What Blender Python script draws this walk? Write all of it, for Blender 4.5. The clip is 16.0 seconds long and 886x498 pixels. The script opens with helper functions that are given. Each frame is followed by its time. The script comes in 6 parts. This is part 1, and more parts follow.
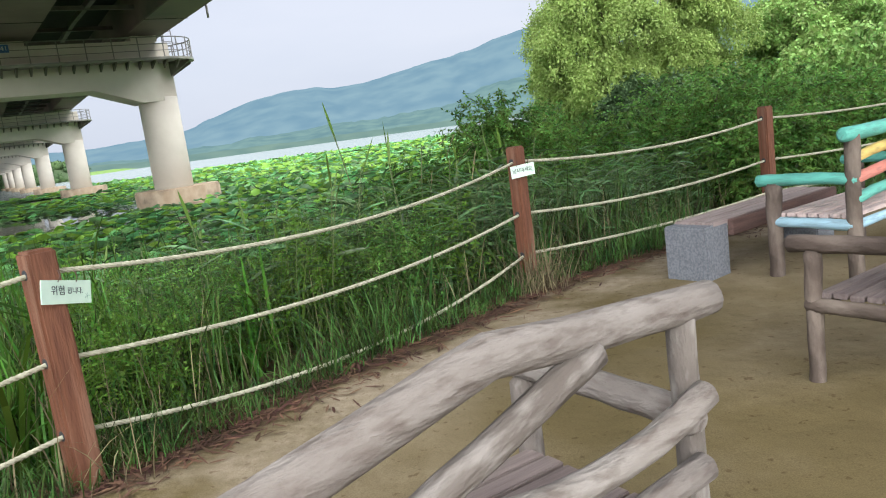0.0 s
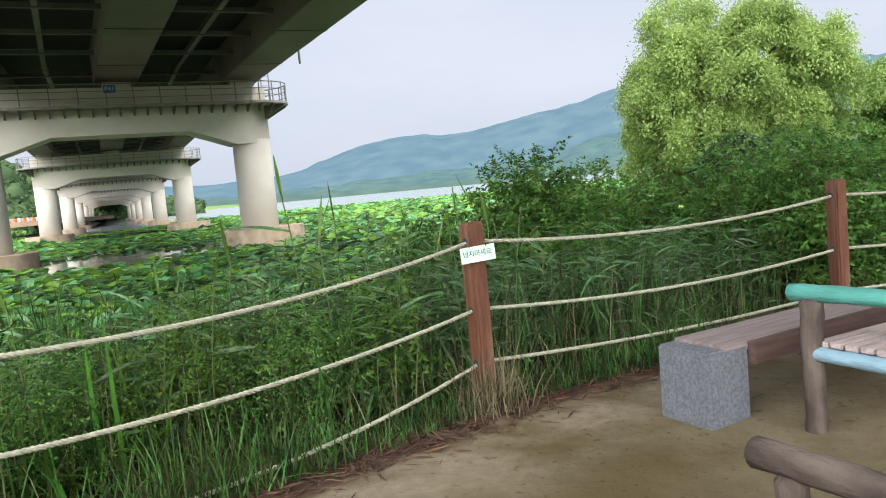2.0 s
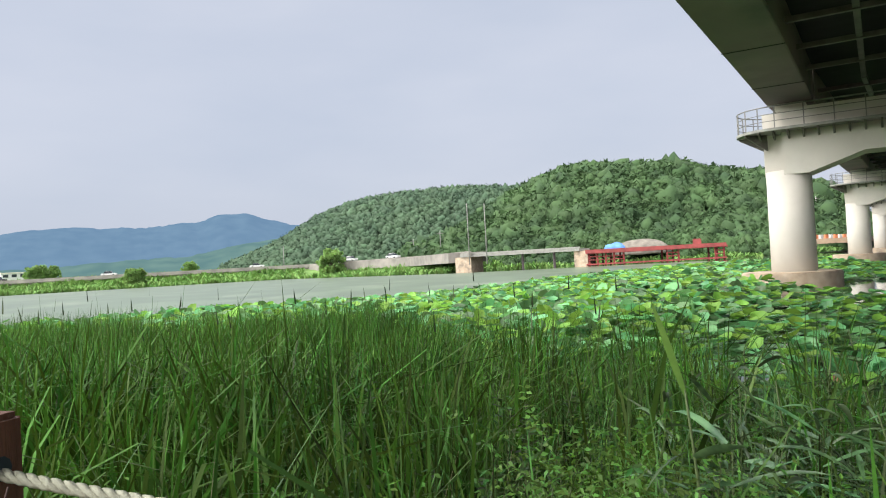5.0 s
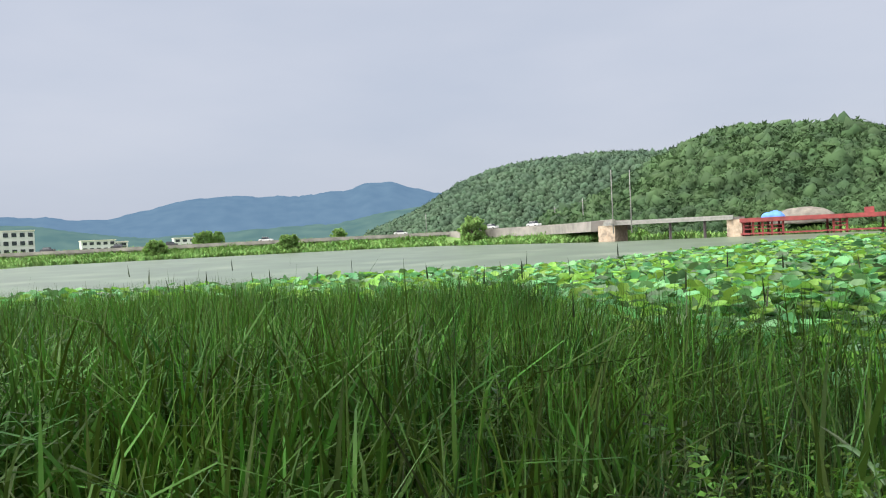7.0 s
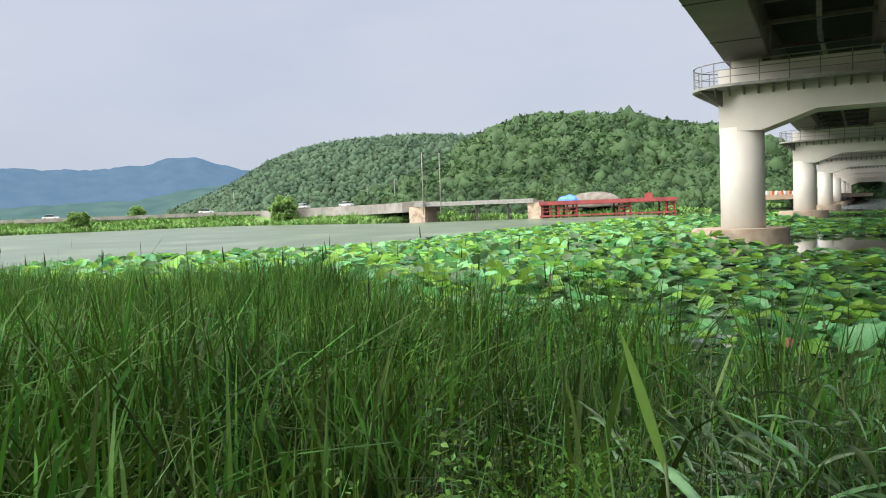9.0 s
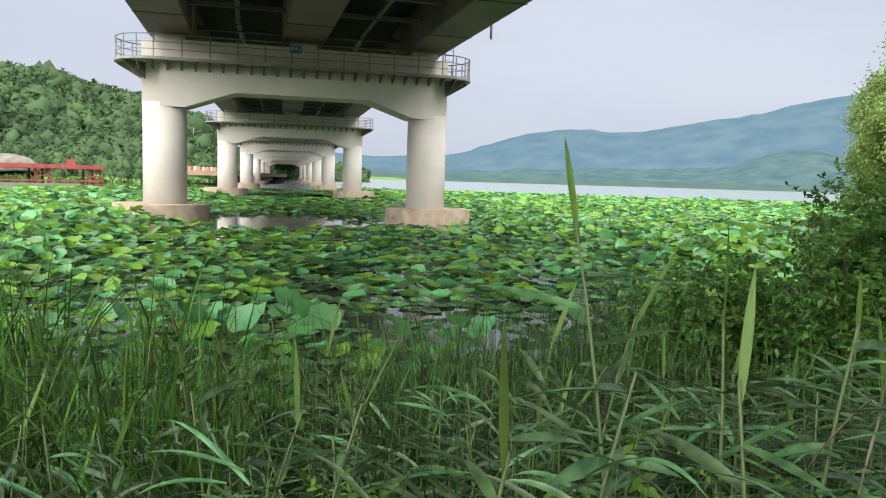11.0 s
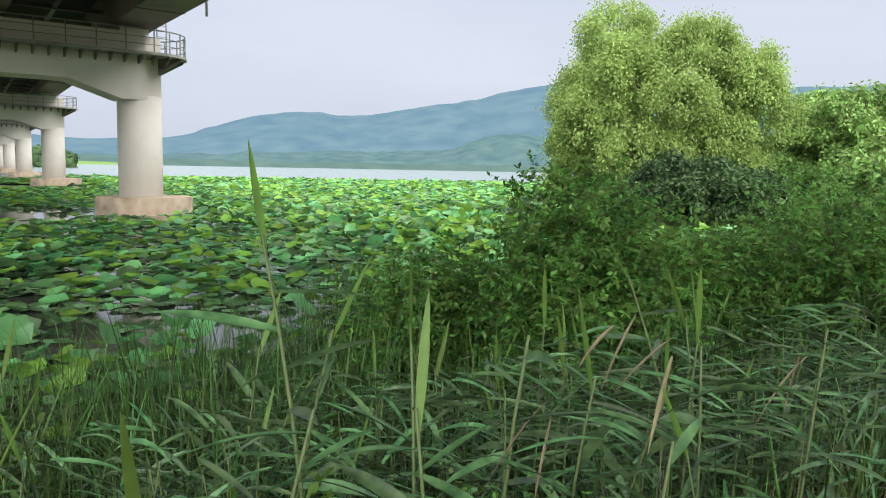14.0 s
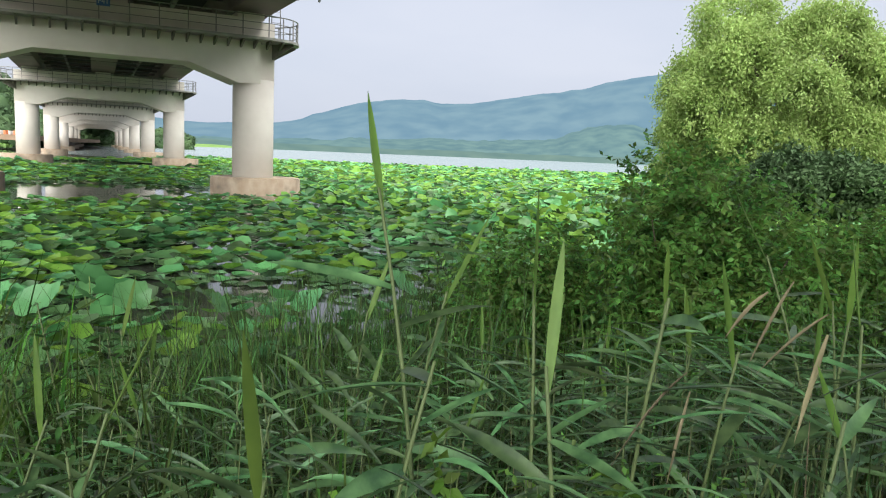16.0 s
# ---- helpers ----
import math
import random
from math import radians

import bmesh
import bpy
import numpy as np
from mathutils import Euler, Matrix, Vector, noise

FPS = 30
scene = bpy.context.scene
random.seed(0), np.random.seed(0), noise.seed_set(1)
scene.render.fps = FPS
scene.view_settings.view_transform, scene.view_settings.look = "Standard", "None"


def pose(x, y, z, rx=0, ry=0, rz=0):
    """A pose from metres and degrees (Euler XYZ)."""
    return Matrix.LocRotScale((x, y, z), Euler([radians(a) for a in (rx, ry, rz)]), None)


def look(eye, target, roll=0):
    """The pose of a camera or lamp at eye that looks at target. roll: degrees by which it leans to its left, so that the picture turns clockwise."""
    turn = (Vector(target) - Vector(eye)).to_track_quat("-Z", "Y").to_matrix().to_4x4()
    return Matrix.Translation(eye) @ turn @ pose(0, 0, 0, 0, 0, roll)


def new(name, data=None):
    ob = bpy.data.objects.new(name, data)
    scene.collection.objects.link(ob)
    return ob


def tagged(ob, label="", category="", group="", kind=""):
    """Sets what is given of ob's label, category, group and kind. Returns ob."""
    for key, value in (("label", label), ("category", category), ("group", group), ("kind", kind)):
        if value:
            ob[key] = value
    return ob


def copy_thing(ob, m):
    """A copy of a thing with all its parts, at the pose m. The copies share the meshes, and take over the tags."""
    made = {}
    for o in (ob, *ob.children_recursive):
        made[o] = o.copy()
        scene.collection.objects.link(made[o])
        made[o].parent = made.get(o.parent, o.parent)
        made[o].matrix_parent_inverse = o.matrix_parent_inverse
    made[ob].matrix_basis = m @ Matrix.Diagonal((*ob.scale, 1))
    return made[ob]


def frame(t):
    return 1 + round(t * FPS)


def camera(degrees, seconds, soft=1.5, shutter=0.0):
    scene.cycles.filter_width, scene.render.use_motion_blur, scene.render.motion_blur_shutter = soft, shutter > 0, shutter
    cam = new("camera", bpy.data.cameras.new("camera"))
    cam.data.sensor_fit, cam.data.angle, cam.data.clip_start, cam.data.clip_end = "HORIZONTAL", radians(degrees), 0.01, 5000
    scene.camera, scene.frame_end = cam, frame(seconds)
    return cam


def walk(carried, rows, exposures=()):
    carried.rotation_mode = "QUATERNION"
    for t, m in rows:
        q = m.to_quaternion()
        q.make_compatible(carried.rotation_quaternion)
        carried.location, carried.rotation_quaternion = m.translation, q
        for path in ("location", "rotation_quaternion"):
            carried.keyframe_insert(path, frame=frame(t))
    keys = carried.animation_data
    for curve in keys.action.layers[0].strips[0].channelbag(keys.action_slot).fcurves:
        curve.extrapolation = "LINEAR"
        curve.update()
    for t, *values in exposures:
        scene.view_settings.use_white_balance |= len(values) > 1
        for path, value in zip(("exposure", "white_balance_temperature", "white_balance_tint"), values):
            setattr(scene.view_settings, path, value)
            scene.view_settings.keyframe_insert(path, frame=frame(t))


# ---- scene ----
cam = camera(61.9, 16.0, 1.1)
PATH = [
    (0, (0.419, 0.24, 1.396), (0.307, 2.21, 1.068), -7.7),
    (0.5, (0.716, 0.629, 1.367), (0.566, 2.602, 1.079), -7.5),
    (1, (0.966, 0.983, 1.364), (0.8, 2.96, 1.112), -6.9),
    (1.5, (1.227, 1.367, 1.363), (1.02, 3.345, 1.152), -6.4),
    (2, (1.413, 1.737, 1.392), (1.051, 3.696, 1.221), -5.3),
    (2.5, (1.378, 2.054, 1.412), (0.711, 3.937, 1.299), -4.6),
    (3, (1.271, 2.452, 1.404), (0.233, 4.16, 1.336), -2.9),
    (3.5, (0.953, 2.867, 1.363), (-0.428, 4.313, 1.32), -1.6),
    (4, (0.611, 3.13, 1.337), (-0.969, 4.357, 1.319), -2.0),
    (4.5, (0.35, 3.451, 1.335), (-1.388, 4.44, 1.344), -2.7),
    (5, (0.149, 3.654, 1.348), (-1.701, 4.413, 1.383), -3.1),
    (7.5, (-0.479, 3.95, 1.442), (-2.441, 4.332, 1.402), -2.7),
    (8, (-0.465, 3.998, 1.449), (-2.4, 4.496, 1.365), -3.1),
    (8.5, (-0.468, 4.03, 1.441), (-2.359, 4.673, 1.336), -3.2),
    (9, (-0.43, 4.064, 1.448), (-2.23, 4.929, 1.34), -2.1),
    (9.5, (-0.303, 4.162, 1.502), (-1.943, 5.298, 1.373), -0.6),
    (10, (-0.327, 4.344, 1.533), (-1.716, 5.774, 1.375), 0.3),
    (10.2, (-0.332, 4.398, 1.542), (-1.589, 5.944, 1.373), 0.7),
    (12.5, (-0.225, 4.86, 1.66), (-0.391, 6.844, 1.471), 2.2),
    (13, (-0.236, 4.834, 1.648), (-0.337, 6.822, 1.455), 2.2),
    (13.5, (-0.202, 4.826, 1.682), (-0.272, 6.814, 1.472), 1.1),
    (14, (-0.191, 4.825, 1.684), (-0.247, 6.812, 1.467), 1.1),
    (14.5, (-0.202, 4.835, 1.676), (-0.282, 6.82, 1.448), 1.2),
    (15, (-0.214, 4.934, 1.635), (-0.361, 6.915, 1.4), 1.6),
    (15.5, (-0.227, 4.972, 1.59), (-0.468, 6.943, 1.353), 2.4),
    (16, (-0.273, 4.945, 1.569), (-0.59, 6.903, 1.315), 2.4),
]
walk(cam, [(t, look(eye, target, roll)) for t, eye, target, roll in PATH], [(0.0, 0.88, 6150, 10), (2.5, 0.84, 6150, 10), (3.5, 0.82, 6150, 10), (4.5, 0.72, 6150, 10), (5.0, 0.64, 6150, 10), (7.5, 0.57, 6150, 10), (8.5, 0.60, 6150, 10), (10.0, 0.66, 6150, 10), (12.5, 0.76, 6150, 10), (16.0, 0.78, 6150, 10)])

# ---- light: a bright, hazy, clouded sky with a soft high sun ----
SUN_WAY = Vector((0.10, -0.50, 0.80)).normalized()
world = bpy.data.worlds.new("hazy_sky")
scene.world = world
world.use_nodes = True
wn, wl = world.node_tree.nodes, world.node_tree.links
wn.clear()
sky = wn.new("ShaderNodeTexSky")
sky.sky_type = "NISHITA"
sky.sun_disc = False
sky.sun_elevation = math.asin(SUN_WAY.z)
sky.sun_rotation = math.atan2(SUN_WAY.x, SUN_WAY.y)
sky.air_density, sky.dust_density, sky.ozone_density = 1.0, 4.0, 1.0
bg_sky, bg_cloud = wn.new("ShaderNodeBackground"), wn.new("ShaderNodeBackground")
bg_sky.inputs[1].default_value = 0.07
wl.new(sky.outputs[0], bg_sky.inputs[0])
coord, cmap, cloud, ramp = (wn.new(n) for n in ("ShaderNodeTexCoord", "ShaderNodeMapping", "ShaderNodeTexNoise", "ShaderNodeValToRGB"))
cmap.inputs["Scale"].default_value = (1.0, 1.0, 3.5)
cloud.inputs["Scale"].default_value, cloud.inputs["Detail"].default_value = 1.6, 5.0
ramp.color_ramp.elements[0].position, ramp.color_ramp.elements[0].color = 0.3, (0.60, 0.64, 0.73, 1)
ramp.color_ramp.elements[1].position, ramp.color_ramp.elements[1].color = 0.7, (0.74, 0.75, 0.81, 1)
wl.new(coord.outputs["Generated"], cmap.inputs[0])
wl.new(cmap.outputs[0], cloud.inputs["Vector"])
wl.new(cloud.outputs[0], ramp.inputs[0])
wl.new(ramp.outputs[0], bg_cloud.inputs[0])
bg_cloud.inputs[1].default_value = 0.66
mix_sky, wout = wn.new("ShaderNodeMixShader"), wn.new("ShaderNodeOutputWorld")
mix_sky.inputs[0].default_value = 0.85
wl.new(bg_sky.outputs[0], mix_sky.inputs[1])
wl.new(bg_cloud.outputs[0], mix_sky.inputs[2])
wl.new(mix_sky.outputs[0], wout.inputs[0])
sun = new("sun", bpy.data.lights.new("sun", "SUN"))
sun.data.energy, sun.data.angle, sun.data.color = 8.1, radians(105), (1.0, 0.96, 0.88)
sun.matrix_world = look(SUN_WAY * 50, (0, 0, 0))

WATER = -1.15


# ---- materials ----
def material(name, colour, rough=0.8, metal=0.0, second=None, scale=6.0, detail=4.0, contrast=(0.35, 0.65), bump=0.0, bump_scale=40.0,
             stretch=(1, 1, 1), island=0.0, piece=0.0, through_light=0.0, spec=0.3, stain=None, stain_scale=1.0):
    m = bpy.data.materials.new(name)
    m.use_nodes = True
    n, l = m.node_tree.nodes, m.node_tree.links
    b = n["Principled BSDF"]
    b.inputs["Roughness"].default_value, b.inputs["Metallic"].default_value = rough, metal
    b.inputs["Specular IOR Level"].default_value = spec
    tc, mp = n.new("ShaderNodeTexCoord"), n.new("ShaderNodeMapping")
    mp.inputs["Scale"].default_value = stretch
    l.new(tc.outputs["Object"], mp.inputs[0])
    second = second or tuple(c * 0.75 for c in colour)
    tex, rp = n.new("ShaderNodeTexNoise"), n.new("ShaderNodeValToRGB")
    tex.inputs["Scale"].default_value, tex.inputs["Detail"].default_value = scale, detail
    l.new(mp.outputs[0], tex.inputs["Vector"])
    rp.color_ramp.elements[0].position, rp.color_ramp.elements[1].position = contrast
    rp.color_ramp.elements[0].color, rp.color_ramp.elements[1].color = (*second, 1), (*colour, 1)
    l.new(tex.outputs[0], rp.inputs[0])
    out = rp.outputs[0]
    if stain:
        t2, r2, mx = n.new("ShaderNodeTexNoise"), n.new("ShaderNodeValToRGB"), n.new("ShaderNodeMix")
        mx.data_type = "RGBA"
        t2.inputs["Scale"].default_value, t2.inputs["Detail"].default_value = stain_scale, 6.0
        l.new(mp.outputs[0], t2.inputs["Vector"])
        r2.color_ramp.elements[0].position, r2.color_ramp.elements[1].position = 0.48, 0.68
        l.new(t2.outputs[0], r2.inputs[0])
        l.new(r2.outputs[0], mx.inputs[0])
        l.new(out, mx.inputs[6])
        mx.inputs[7].default_value = (*stain, 1)
        out = mx.outputs[2]
    for amount, node, socket in ((island, "ShaderNodeNewGeometry", "Random Per Island"), (piece, "ShaderNodeObjectInfo", "Random")):
        if amount:
            g, mr, hsv = n.new(node), n.new("ShaderNodeMapRange"), n.new("ShaderNodeHueSaturation")
            mr.inputs[3].default_value, mr.inputs[4].default_value = 1 - amount, 1 + amount
            l.new(g.outputs[socket], mr.inputs[0])
            l.new(mr.outputs[0], hsv.inputs["Value"])
            mh = n.new("ShaderNodeMapRange")
            mh.inputs[3].default_value, mh.inputs[4].default_value = 0.5 - 0.05 * amount, 0.5 + 0.05 * amount
            l.new(g.outputs[socket], mh.inputs[0])
            l.new(mh.outputs[0], hsv.inputs["Hue"])
            l.new(out, hsv.inputs["Color"])
            out = hsv.outputs[0]
    l.new(out, b.inputs["Base Color"])
    if bump:
        t3, bp = n.new("ShaderNodeTexNoise"), n.new("ShaderNodeBump")
        t3.inputs["Scale"].default_value, t3.inputs["Detail"].default_value = bump_scale, 6.0
        l.new(mp.outputs[0], t3.inputs["Vector"])
        bp.inputs["Strength"].default_value, bp.inputs["Distance"].default_value = bump, 0.02
        l.new(t3.outputs[0], bp.inputs["Height"])
        l.new(bp.outputs[0], b.inputs["Normal"])
    if through_light:
        tr, ms = n.new("ShaderNodeBsdfTranslucent"), n.new("ShaderNodeMixShader")
        ms.inputs[0].default_value = through_light
        l.new(out, tr.inputs[0])
        l.new(b.outputs[0], ms.inputs[1])
        l.new(tr.outputs[0], ms.inputs[2])
        l.new(ms.outputs[0], n["Material Output"].inputs[0])
    return m


M = {}
M["concrete"] = material("pale_concrete", (0.56, 0.525, 0.465), 0.85, second=(0.51, 0.475, 0.415), scale=0.8, detail=8, bump=0.15, bump_scale=6, stain=(0.594, 0.549, 0.486), stain_scale=0.35)
M["cap_concrete"] = material("stained_concrete", (0.468, 0.378, 0.279), 0.9, second=(0.369, 0.279, 0.194), scale=1.6, detail=8, bump=0.25, bump_scale=8, stain=(0.225, 0.180, 0.135), stain_scale=0.9)
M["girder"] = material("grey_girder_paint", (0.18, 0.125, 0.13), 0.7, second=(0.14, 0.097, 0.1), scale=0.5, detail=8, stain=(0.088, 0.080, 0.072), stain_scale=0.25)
# near-black colour carries the shade in the gaps between the girders
M["slab"] = material("shade_dark_deck_underside", (0.022, 0.019, 0.022), 0.9, second=(0.015, 0.013, 0.016), scale=0.7)
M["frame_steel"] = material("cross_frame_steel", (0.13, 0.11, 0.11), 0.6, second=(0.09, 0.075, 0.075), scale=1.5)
M["rail_steel"] = material("galvanised_rail", (0.22, 0.215, 0.2), 0.5, 0.3, second=(0.16, 0.155, 0.145), scale=4)
M["platform"] = material("walkway_steel", (0.27, 0.265, 0.235), 0.6, second=(0.2, 0.195, 0.175), scale=2)
M["bracket"] = material("dark_bracket_steel", (0.13, 0.12, 0.10), 0.7)
M["sand"] = None
M["post"] = material("red_brown_post_wood", (0.155, 0.064, 0.036), 0.65, second=(0.1, 0.04, 0.023), scale=9, stretch=(4, 4, 0.5), bump=0.35, bump_scale=30, stain=(0.210, 0.112, 0.075), stain_scale=3)
M["rope"] = material("cream_rope", (0.42, 0.415, 0.32), 0.9, second=(0.29, 0.285, 0.215), scale=30, bump=0.3, bump_scale=200)
M["wire"] = material("rusty_wire", (0.10, 0.06, 0.05), 0.7)
M["sign"] = material("pale_mint_sign", (0.62, 0.78, 0.68), 0.5, second=(0.55, 0.72, 0.62), scale=12)
M["ink"] = material("dark_ink", (0.03, 0.04, 0.05), 0.6)
M["sketch"] = material("faded_green_ink", (0.30, 0.50, 0.42), 0.6)
M["log"] = material("weathered_grey_log", (0.255, 0.235, 0.22), 0.85, second=(0.15, 0.13, 0.118), scale=4.5, detail=12, stretch=(0.6, 1.8, 1.8), contrast=(0.30, 0.70), bump=0.8, bump_scale=26, piece=0.10, stain=(0.125, 0.105, 0.094), stain_scale=24)
M["log_mid"] = material("grey_brown_log", (0.175, 0.155, 0.14), 0.85, second=(0.095, 0.08, 0.07), scale=5, detail=12, stretch=(0.6, 1.8, 1.8), contrast=(0.30, 0.70), bump=0.8, bump_scale=26, piece=0.10, stain=(0.24, 0.22, 0.205), stain_scale=18)
M["log_dark"] = material("brown_log", (0.111, 0.085, 0.071), 0.85, second=(0.060, 0.046, 0.038), scale=5, detail=12, stretch=(0.6, 1.5, 1.5), contrast=(0.28, 0.72), bump=0.6, bump_scale=35, piece=0.12, stain=(0.178, 0.145, 0.123), stain_scale=6)
M["slat"] = material("grey_purple_slat", (0.216, 0.176, 0.168), 0.8, second=(0.136, 0.108, 0.104), scale=6, detail=9, stretch=(0.6, 8, 8), bump=0.4, bump_scale=40, piece=0.18)
M["plank"] = material("bench_plank", (0.320, 0.264, 0.256), 0.7, second=(0.224, 0.176, 0.168), scale=5, detail=8, stretch=(0.5, 8, 8), bump=0.3, bump_scale=40, piece=0.08)
M["plank_side"] = material("bench_plank_front", (0.14, 0.085, 0.075), 0.7, second=(0.09, 0.055, 0.05), scale=6, stretch=(0.5, 6, 6), bump=0.3)
M["granite"] = material("speckled_granite", (0.191, 0.204, 0.230), 0.75, second=(0.119, 0.128, 0.149), scale=62, detail=6, contrast=(0.36, 0.62), bump=0.2, bump_scale=160)
for key, col in (("teal", (0.14, 0.48, 0.40)), ("sky", (0.36, 0.56, 0.68)), ("yellow", (0.68, 0.52, 0.16)), ("coral", (0.60, 0.22, 0.18)), ("pinkish", (0.66, 0.53, 0.50))):
    M[key] = material("worn_paint_" + key, col, 0.6, second=tuple(c * 0.78 for c in col), scale=5, detail=9, stretch=(0.6, 4, 4), bump=0.35, bump_scale=40, stain=tuple(0.55 * c + 0.03 for c in col), stain_scale=12, piece=0.05)

M["reed_grass"] = material("reed_grass", (0.074, 0.152, 0.017), 0.6, second=(0.024, 0.064, 0.009), scale=1.1, island=0.6, through_light=0.22, spec=0.15)
M["bank_grass"] = material("bank_grass", (0.088, 0.158, 0.038), 0.45, second=(0.018, 0.043, 0.011), scale=5, island=0.75, through_light=0.15, spec=0.15)
M["seed_head"] = material("dark_seed_head", (0.060, 0.084, 0.030), 0.7, second=(0.027, 0.036, 0.018), scale=4, island=0.3)
M["dry_grass"] = material("dry_grass", (0.23, 0.195, 0.115), 0.8, second=(0.13, 0.108, 0.064), scale=5, island=0.4, through_light=0.2)
M["litter"] = material("red_brown_litter", (0.13, 0.065, 0.045), 0.9, second=(0.07, 0.04, 0.028), scale=5, island=0.5)
M["reed_leaf"] = material("blue_green_reed_leaf", (0.108, 0.185, 0.07), 0.40, second=(0.032, 0.068, 0.026), scale=12, stretch=(1, 1, 1), island=0.65, piece=0.4, through_light=0.2, spec=0.4)
M["reed_leaf_young"] = material("fresh_reed_leaf", (0.132, 0.222, 0.042), 0.45, second=(0.084, 0.156, 0.030), scale=8, island=0.2, piece=0.2, through_light=0.35, spec=0.3)
M["reed_stem"] = material("reed_stem", (0.100, 0.135, 0.050), 0.6, second=(0.070, 0.100, 0.035), scale=8)
M["weed"] = material("bright_weed_leaf", (0.115, 0.215, 0.024), 0.6, second=(0.065, 0.135, 0.016), scale=4, island=0.4, through_light=0.4)
M["lotus"] = material("lotus_leaf", (0.185, 0.42, 0.145), 0.42, second=(0.07, 0.205, 0.075), scale=0.6, island=0.62, piece=0.4, through_light=0.35, spec=0.4)
M["lotus_light"] = material("young_lotus_leaf", (0.22, 0.42, 0.06), 0.5, second=(0.15, 0.3, 0.04), scale=1.2, island=0.25, piece=0.2, through_light=0.4)
M["pad"] = material("floating_lotus_pad", (0.175, 0.301, 0.140), 0.28, second=(0.090, 0.180, 0.078), scale=1.0, island=0.45, spec=0.5)
M["brown_pad"] = material("withered_lotus_leaf", (0.24, 0.13, 0.07), 0.7, second=(0.2, 0.09, 0.05), scale=4, through_light=0.3)
M["lotus_stem"] = material("lotus_stem", (0.14, 0.22, 0.06), 0.6)
M["locust"] = material("locust_leaf", (0.19, 0.34, 0.07), 0.45, second=(0.05, 0.125, 0.026), scale=4, island=0.55, through_light=0.5)
M["willow"] = material("willow_leaf", (0.265, 0.37, 0.10), 0.55, second=(0.17, 0.245, 0.062), scale=0.4, island=0.2, through_light=0.4)
M["shrub"] = material("shrub_leaf", (0.21, 0.33, 0.085), 0.55, second=(0.115, 0.2, 0.05), scale=0.4, island=0.4, through_light=0.35)
M["bark"] = material("dark_bark", (0.10, 0.075, 0.055), 0.9, second=(0.06, 0.045, 0.03), scale=6, bump=0.5, bump_scale=20)
M["forest"] = material("hill_forest_leaf", (0.05, 0.092, 0.03), 0.85, second=(0.024, 0.05, 0.018), scale=0.10, island=0.13, through_light=0.15)
# bluer than the near hill's leaves: distance haze mixed into the green
M["forest_far"] = material("far_hill_hazed_leaf", (0.05, 0.084, 0.044), 0.9, second=(0.03, 0.056, 0.031), scale=0.05, island=0.16)
M["forest_soil"] = material("forest_floor", (0.035, 0.06, 0.022), 0.95, second=(0.025, 0.045, 0.018), scale=0.1)
M["field"] = material("bank_field_grass", (0.17, 0.29, 0.07), 0.8, second=(0.1, 0.19, 0.045), scale=0.3, island=0.35, through_light=0.25)
M["road"] = material("pale_road", (0.276, 0.252, 0.222), 0.9, second=(0.168, 0.156, 0.138), scale=0.3)
M["white_paint"] = material("white_paint", (0.546, 0.546, 0.532), 0.5, second=(0.490, 0.490, 0.476), scale=3)
M["dark_glass"] = material("dark_glass", (0.03, 0.035, 0.04), 0.15, spec=0.6)
M["tyre"] = material("tyre_rubber", (0.03, 0.03, 0.03), 0.9)
M["red_steel"] = material("red_falsework_paint", (0.29, 0.06, 0.055), 0.6, second=(0.19, 0.045, 0.042), scale=0.8)
M["tarp"] = material("blue_tarpaulin", (0.10, 0.24, 0.62), 0.6, second=(0.07, 0.17, 0.5), scale=1.2)
M["earth"] = material("bare_earth", (0.300, 0.217, 0.150), 0.95, second=(0.225, 0.158, 0.105), scale=0.4)
M["rubble"] = material("grey_rubble", (0.188, 0.165, 0.135), 0.95, second=(0.112, 0.098, 0.083), scale=0.9, bump=0.6, bump_scale=2)
M["orange"] = material("orange_barrier", (0.62, 0.22, 0.10), 0.7)
M["p_blue"] = material("blue_sign_plate", (0.05, 0.12, 0.30), 0.5)
M["dark_car"] = material("dark_car_paint", (0.05, 0.05, 0.055), 0.3, spec=0.5)


def special(name):
    m = bpy.data.materials.new(name)
    m.use_nodes = True
    return m, m.node_tree.nodes, m.node_tree.links


